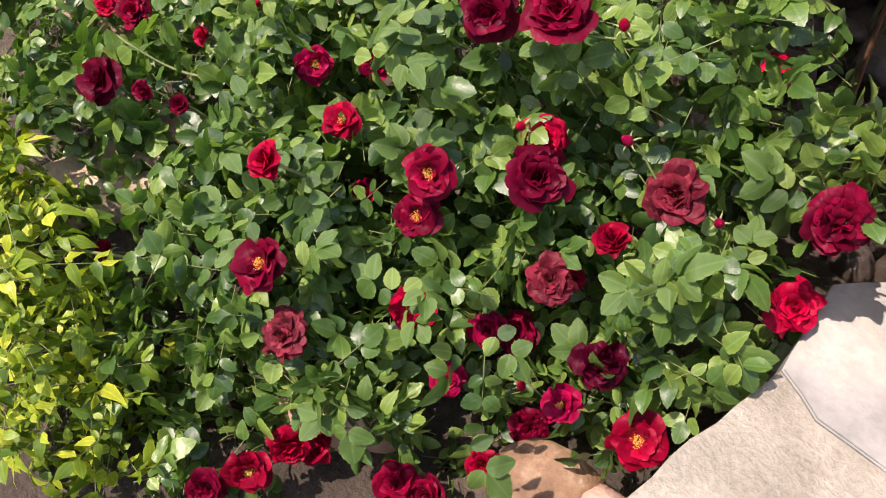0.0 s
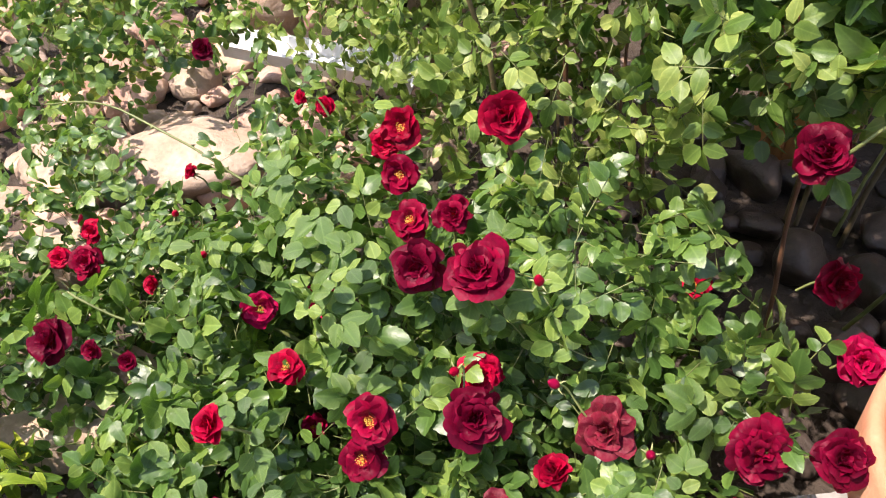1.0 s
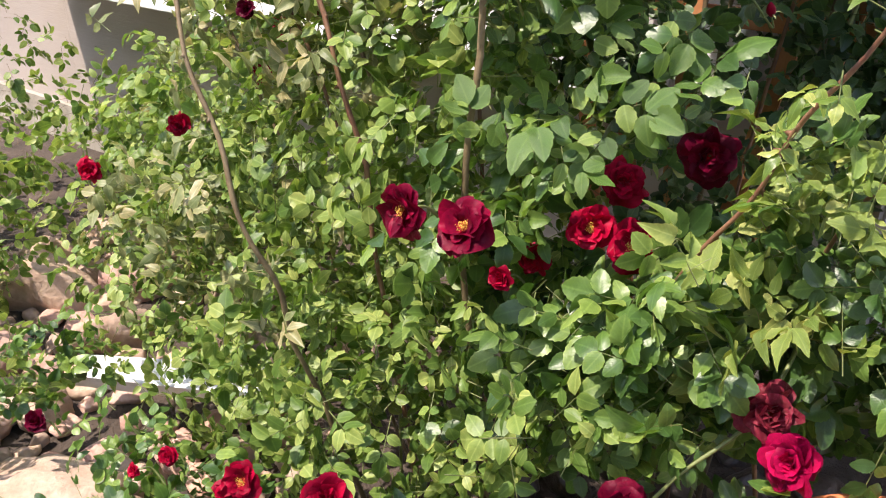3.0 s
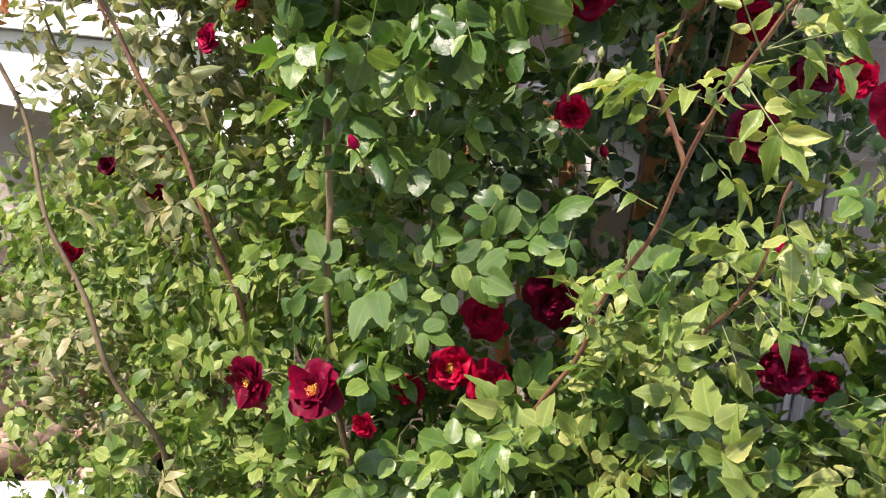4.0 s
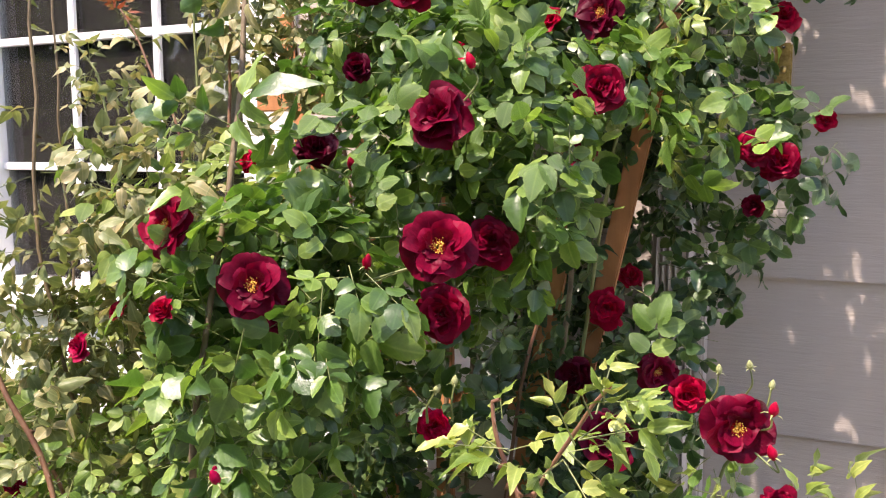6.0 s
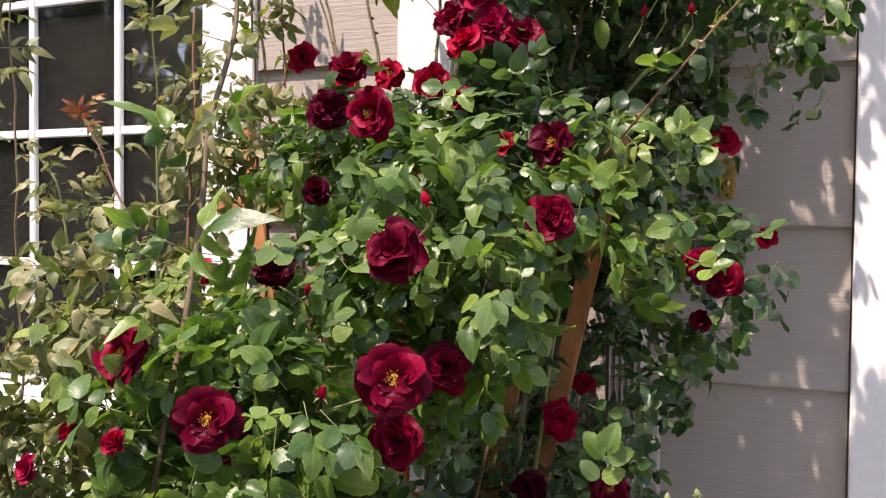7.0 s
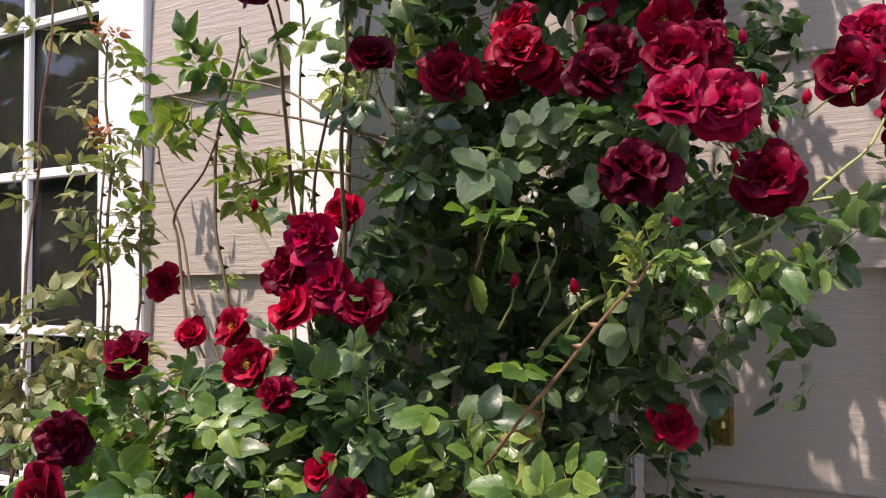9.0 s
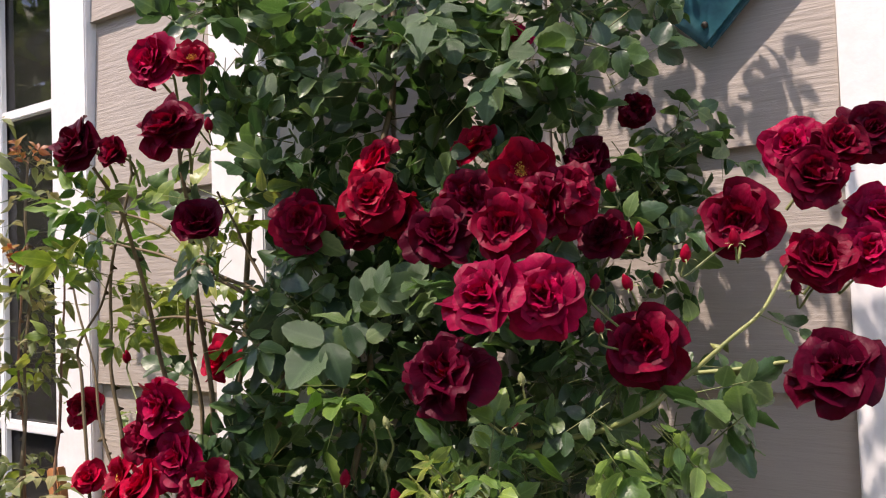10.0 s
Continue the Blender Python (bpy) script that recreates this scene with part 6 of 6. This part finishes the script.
shoot(pale, [(0.065, -1.08, 0.72), (0.137, -1.133, 0.861), (0.21, -1.18, 0.985)], 17, 0.02)
shoot(pale, [(0.185, -1.175, 0.94), (0.2, -1.178, 0.965), (0.21, -1.18, 0.98)], 8, 0.018, -0.5, 0.5, open_air=0.0)
shoot(pale, [(0.11, -1.0, 0.66), (0.17, -1.04, 0.76), (0.19, -1.05, 0.85)], 15, 0.021)
shoot(pale, [(0.08, -0.53, 1.22), (0.14, -0.55, 1.3), (0.274, -0.564, 1.45)], 13, 0.022)
shoot(leaves, [(0.04, -0.5, 1.24), (0.1, -0.51, 1.33), (0.15, -0.51, 1.36)], 7, 0.034, 0.3, 0.9)
shoot(pale, [(0.08, -0.53, 1.1), (0.16, -0.55, 1.18), (0.24, -0.56, 1.24)], 11, 0.024)
shoot(pale, [(0.25, -0.56, 1.42), (0.265, -0.562, 1.44), (0.28, -0.564, 1.46)], 9, 0.016, -0.3, open_air=0.0)
shoot(leaves, [(0.289, -0.430, 1.455), (0.323, -0.420, 1.467), (0.364, -0.410, 1.483)], 9, 0.03, 0.3, 0.9)
shoot(leaves, [(0.221, -0.520, 1.432), (0.262, -0.520, 1.449), (0.286, -0.520, 1.459)], 9, 0.024, 0.2, 0.75)
shoot(leaves, [(0.123, -0.470, 1.476), (0.111, -0.470, 1.499), (0.085, -0.470, 1.503)], 7, 0.03, 0.3, 0.9)
for k, line in enumerate(SPREADING):
    shoot(leaves if k % 2 else pale, line[-2:], 7 if k else 8, 0.034, 0.4, 0.62)
for k, line in enumerate(UPRIGHT):
    shoot(bronze if k < 5 else pale, line[-3:], 20 if k < 5 else 9, 0.021 if k < 5 else 0.027)
shoot(bronze, [(-0.55, -0.9, 0.7), (-0.58, -0.88, 1.3), (-0.56, -0.85, 1.65)], 46, 0.026)
shoot(bronze, [(-0.6, -0.8, 0.5), (-0.75, -0.86, 0.9), (-0.82, -0.86, 1.15)], 38, 0.026)
shoot(bronze, [(-0.5, -0.62, 0.6), (-0.56, -0.55, 1.1), (-0.58, -0.5, 1.55), (-0.57, -0.48, 1.85)], 54, 0.026)
shoot(bronze, [(-0.42, -0.55, 0.8), (-0.44, -0.5, 1.2), (-0.5, -0.45, 1.5), (-0.54, -0.42, 1.78)], 53, 0.026)
shoot(bronze, [(-0.75, -0.75, 0.4), (-0.95, -0.8, 0.8), (-1.02, -0.8, 1.05)], 49, 0.026)
shoot(leaves, [(-0.232, -1.025, 0.68), (-0.218, -0.98, 1.04), (-0.225, -0.91, 1.25)], 16, 0.042, 0.25)
shoot(bronze, [(-0.225, -0.91, 1.2), (-0.242, -0.86, 1.44), (-0.25, -0.84, 1.62)], 16, 0.032)
shoot(bronze, [(-0.42, -1.1, 0.4), (-0.46, -1.14, 0.6), (-0.55, -1.12, 0.78), (-0.62, -1.1, 0.92)], 22, 0.028)
shoot(bronze, [(-0.4, -0.98, 0.5), (-0.46, -1.0, 0.78), (-0.55, -1.02, 0.95), (-0.62, -1.0, 1.1)], 24, 0.028)
shoot(pale, [(-0.22, -0.48, 1.1), (-0.26, -0.46, 1.3), (-0.3, -0.45, 1.55), (-0.27, -0.44, 1.75)], 5, 0.022)
shoot(pale, [(-0.14, -0.46, 1.35), (-0.13, -0.5, 1.55), (-0.1, -0.56, 1.66), (-0.08, -0.6, 1.7)], 4, 0.022)
shoot(mid, [(-0.1, -0.46, 1.4), (-0.07, -0.5, 1.58), (-0.03, -0.54, 1.68), (-0.02, -0.55, 1.75)], 9, 0.024, 0.25, 0.9)
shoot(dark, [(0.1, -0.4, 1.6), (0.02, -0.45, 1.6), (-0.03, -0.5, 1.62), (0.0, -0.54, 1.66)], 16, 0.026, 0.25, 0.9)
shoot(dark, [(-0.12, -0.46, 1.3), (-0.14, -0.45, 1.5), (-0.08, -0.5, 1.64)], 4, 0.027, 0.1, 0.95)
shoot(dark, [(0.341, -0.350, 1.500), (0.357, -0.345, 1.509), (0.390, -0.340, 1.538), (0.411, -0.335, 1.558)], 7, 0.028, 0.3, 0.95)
for tip in ((-0.56, -0.85, 1.66), (-0.82, -0.86, 1.16), (-0.57, -0.48, 1.86), (-0.54, -0.42, 1.79), (-1.02, -0.8, 1.06), (-0.62, -1.1, 0.93), (-0.62, -1.0, 1.11), (-0.514, -0.45, 1.64), (-0.762, -0.7, 1.59), (-0.677, -0.65, 1.33)):
    low = (tip[0] - 0.004, tip[1], tip[2] - 0.035)
    shoot(tips, [low, (tip[0], tip[1], tip[2] - 0.012), tip], 6, 0.015, -0.6)
twig = [(0.134, -1.100, 0.864), (0.128, -1.105, 0.895), (0.123, -1.110, 0.923), (0.119, -1.110, 0.947)]
cane(climber, twig, 0.003, 0.0016, CANE_RED, 3)
shoot(pale, twig[1:], 5, 0.021, 0.2)
leaves.build("foliage", LEAF, climber, "glossy mid green rose leaves", 2)
dark.build("shaded_foliage", LEAF_DARK, climber, "glossy dark green mature rose leaves, darker still for the bush's shade", 2)
mid.build("light_foliage", LEAF_MID, climber, "light green rose leaves", True)
pale.build("young_foliage", LEAF_PALE, climber, "pale yellow green young rose leaves", 2)
bronze.build("bronze_foliage", LEAF_BRONZE, climber, "dull bronze green leaves on upright canes", True)
tips.build("shoot_tip", LEAF_TIP, climber, "red brown unfolding leaves at the shoot tips", True)
stalks.build("leaf_stalk", CANE_GREEN, climber, "thin green leaf stalks")

# ---- other shrubs ----
lime = settle(thing("lime_shrub", "small shrub with bright lime yellow leaves", "shrub", (-0.4, -1.8, BED)))
lime_heap, lime_stalks = Heap(), Heap()
for c, rr, n in (((-0.44, -1.77, 0.0), (0.13, 0.08, 0.12), 200), ((-0.34, -1.8, -0.05), (0.08, 0.07, 0.08), 70), ((-0.27, -1.8, -0.06), (0.06, 0.05, 0.06), 40), ((-0.57, -1.79, 0.02), (0.14, 0.1, 0.12), 190)):
    grow(lime_heap, lime_stalks, c, rr, n, 0.021, 0.3, False, 0.8, 3, 0.75)
lime_heap.build("foliage", LEAF_LIME, lime, "lime yellow leaves", False)
lime_stalks.build("twig", CANE_GREEN, lime, "thin green twigs")
back = settle(thing("background_shrub", "dense small-leaved green shrub behind the stones", "shrub", (-1.9, -0.8, BED)))
back_heap, back_stalks = Heap(), Heap()
for c, rr, n in (((-1.95, -0.95, 0.1), (0.4, 0.35, 0.3), 500), ((-1.6, -0.45, 0.15), (0.3, 0.2, 0.33), 420), ((-1.32, -0.52, 0.25), (0.25, 0.16, 0.22), 260), ((-2.4, -0.7, 0.2), (0.5, 0.5, 0.4), 400), ((-1.6, -1.5, 0.0), (0.35, 0.25, 0.2), 350), ((-1.15, -0.5, 0.1), (0.22, 0.16, 0.2), 150)):
    grow(back_heap, back_stalks, c, rr, int(n * 0.7), 0.032, 0.4)
back_heap.build("foliage", LEAF_MID, back, "small green leaves", False)
back_stalks.build("twig", CANE_BROWN, back, "thin brown twigs")

# single leaves on the outside of the roses
for c, rr, n in (((-0.2, -1.45, 0.04), (0.26, 0.18, 0.13), 60), ((-0.3, -1.3, 0.12), (0.26, 0.18, 0.16), 60), ((-0.48, -1.47, 0.02), (0.22, 0.18, 0.1), 40), ((-0.04, -1.3, 0.1), (0.12, 0.12, 0.13), 30)):
    leaf_parts(low_rose, LEAF, c, rr, n, 0.026)
for c, rr, n in (((-0.1, -0.9, 0.65), (0.2, 0.18, 0.25), 50), ((-0.05, -0.8, 1.0), (0.2, 0.17, 0.22), 50)):
    leaf_parts(climber, LEAF, c, rr, n, 0.028)
# Upper crown leaves, also in the shade-darkened green.
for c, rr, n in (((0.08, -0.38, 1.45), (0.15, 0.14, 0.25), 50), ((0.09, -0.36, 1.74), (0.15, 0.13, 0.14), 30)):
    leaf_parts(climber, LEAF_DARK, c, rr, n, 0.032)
for c, rr, n in (((0.17, -1.03, 0.6), (0.13, 0.12, 0.13), 26),):
    leaf_parts(climber, LEAF_PALE, c, rr, n, 0.026, 0.72)

# trees across the street, behind the camera
def street_tree(x, y, height, seed):
    tree = settle(thing("street_tree", "large leafy green tree across the street", "tree", (x, y, BED), "street trees"))
    tube("trunk", smooth_line([(0, 0, 0), (0.1, 0.05, height * 0.25), (0.0, 0.1, height * 0.5)], 6), 0.22, 0.1, CANE_BROWN, tree, 10)
    rs = random.Random(seed)
    heap = Heap()
    for _ in range(26):
        w, h, q = rs.uniform(0, 6.28), rs.uniform(0.12, 0.95) * height, rs.uniform(0.15, 0.36) * height
        tip = (q * math.cos(w), q * math.sin(w), h)
        tube("limb", smooth_line([(0.03, 0.06, height * 0.1 + h * 0.2), (tip[0] * 0.5, tip[1] * 0.5, h * 0.8), tip], 4), 0.07, 0.02, CANE_BROWN, tree, 6)
        u = unit(rng.normal(size=(34, 3)))
        pts = np.array(tip) + u * np.array([1, 1, 0.8]) * 0.17 * height * rng.uniform(0.3, 1, (34, 1)) ** 0.5
        heap.add(*leaflets(pts, rng.normal(size=(34, 3)), rng.normal(size=(34, 3)) + np.array([0, 0, 1.0]), rng.uniform(0.25, 0.55, 34)))
    raw = heap.build("crown", LEAF_MID, tree, "dense green crown", False)
    raw.location = (0, 0, 0)


for x, y, h, seed in ((-9.0, -8.0, 6.0, 1), (-4.5, -9.5, 7.0, 2), (-0.5, -9.0, 5.5, 3), (4.0, -10.0, 7.0, 4), (-13.0, -5.0, 6.5, 5), (8.5, -8.0, 6.0, 6), (-10.5, -6.2, 5.5, 8), (-11.5, -10.5, 7.5, 9)):
    street_tree(x, y, h, seed)
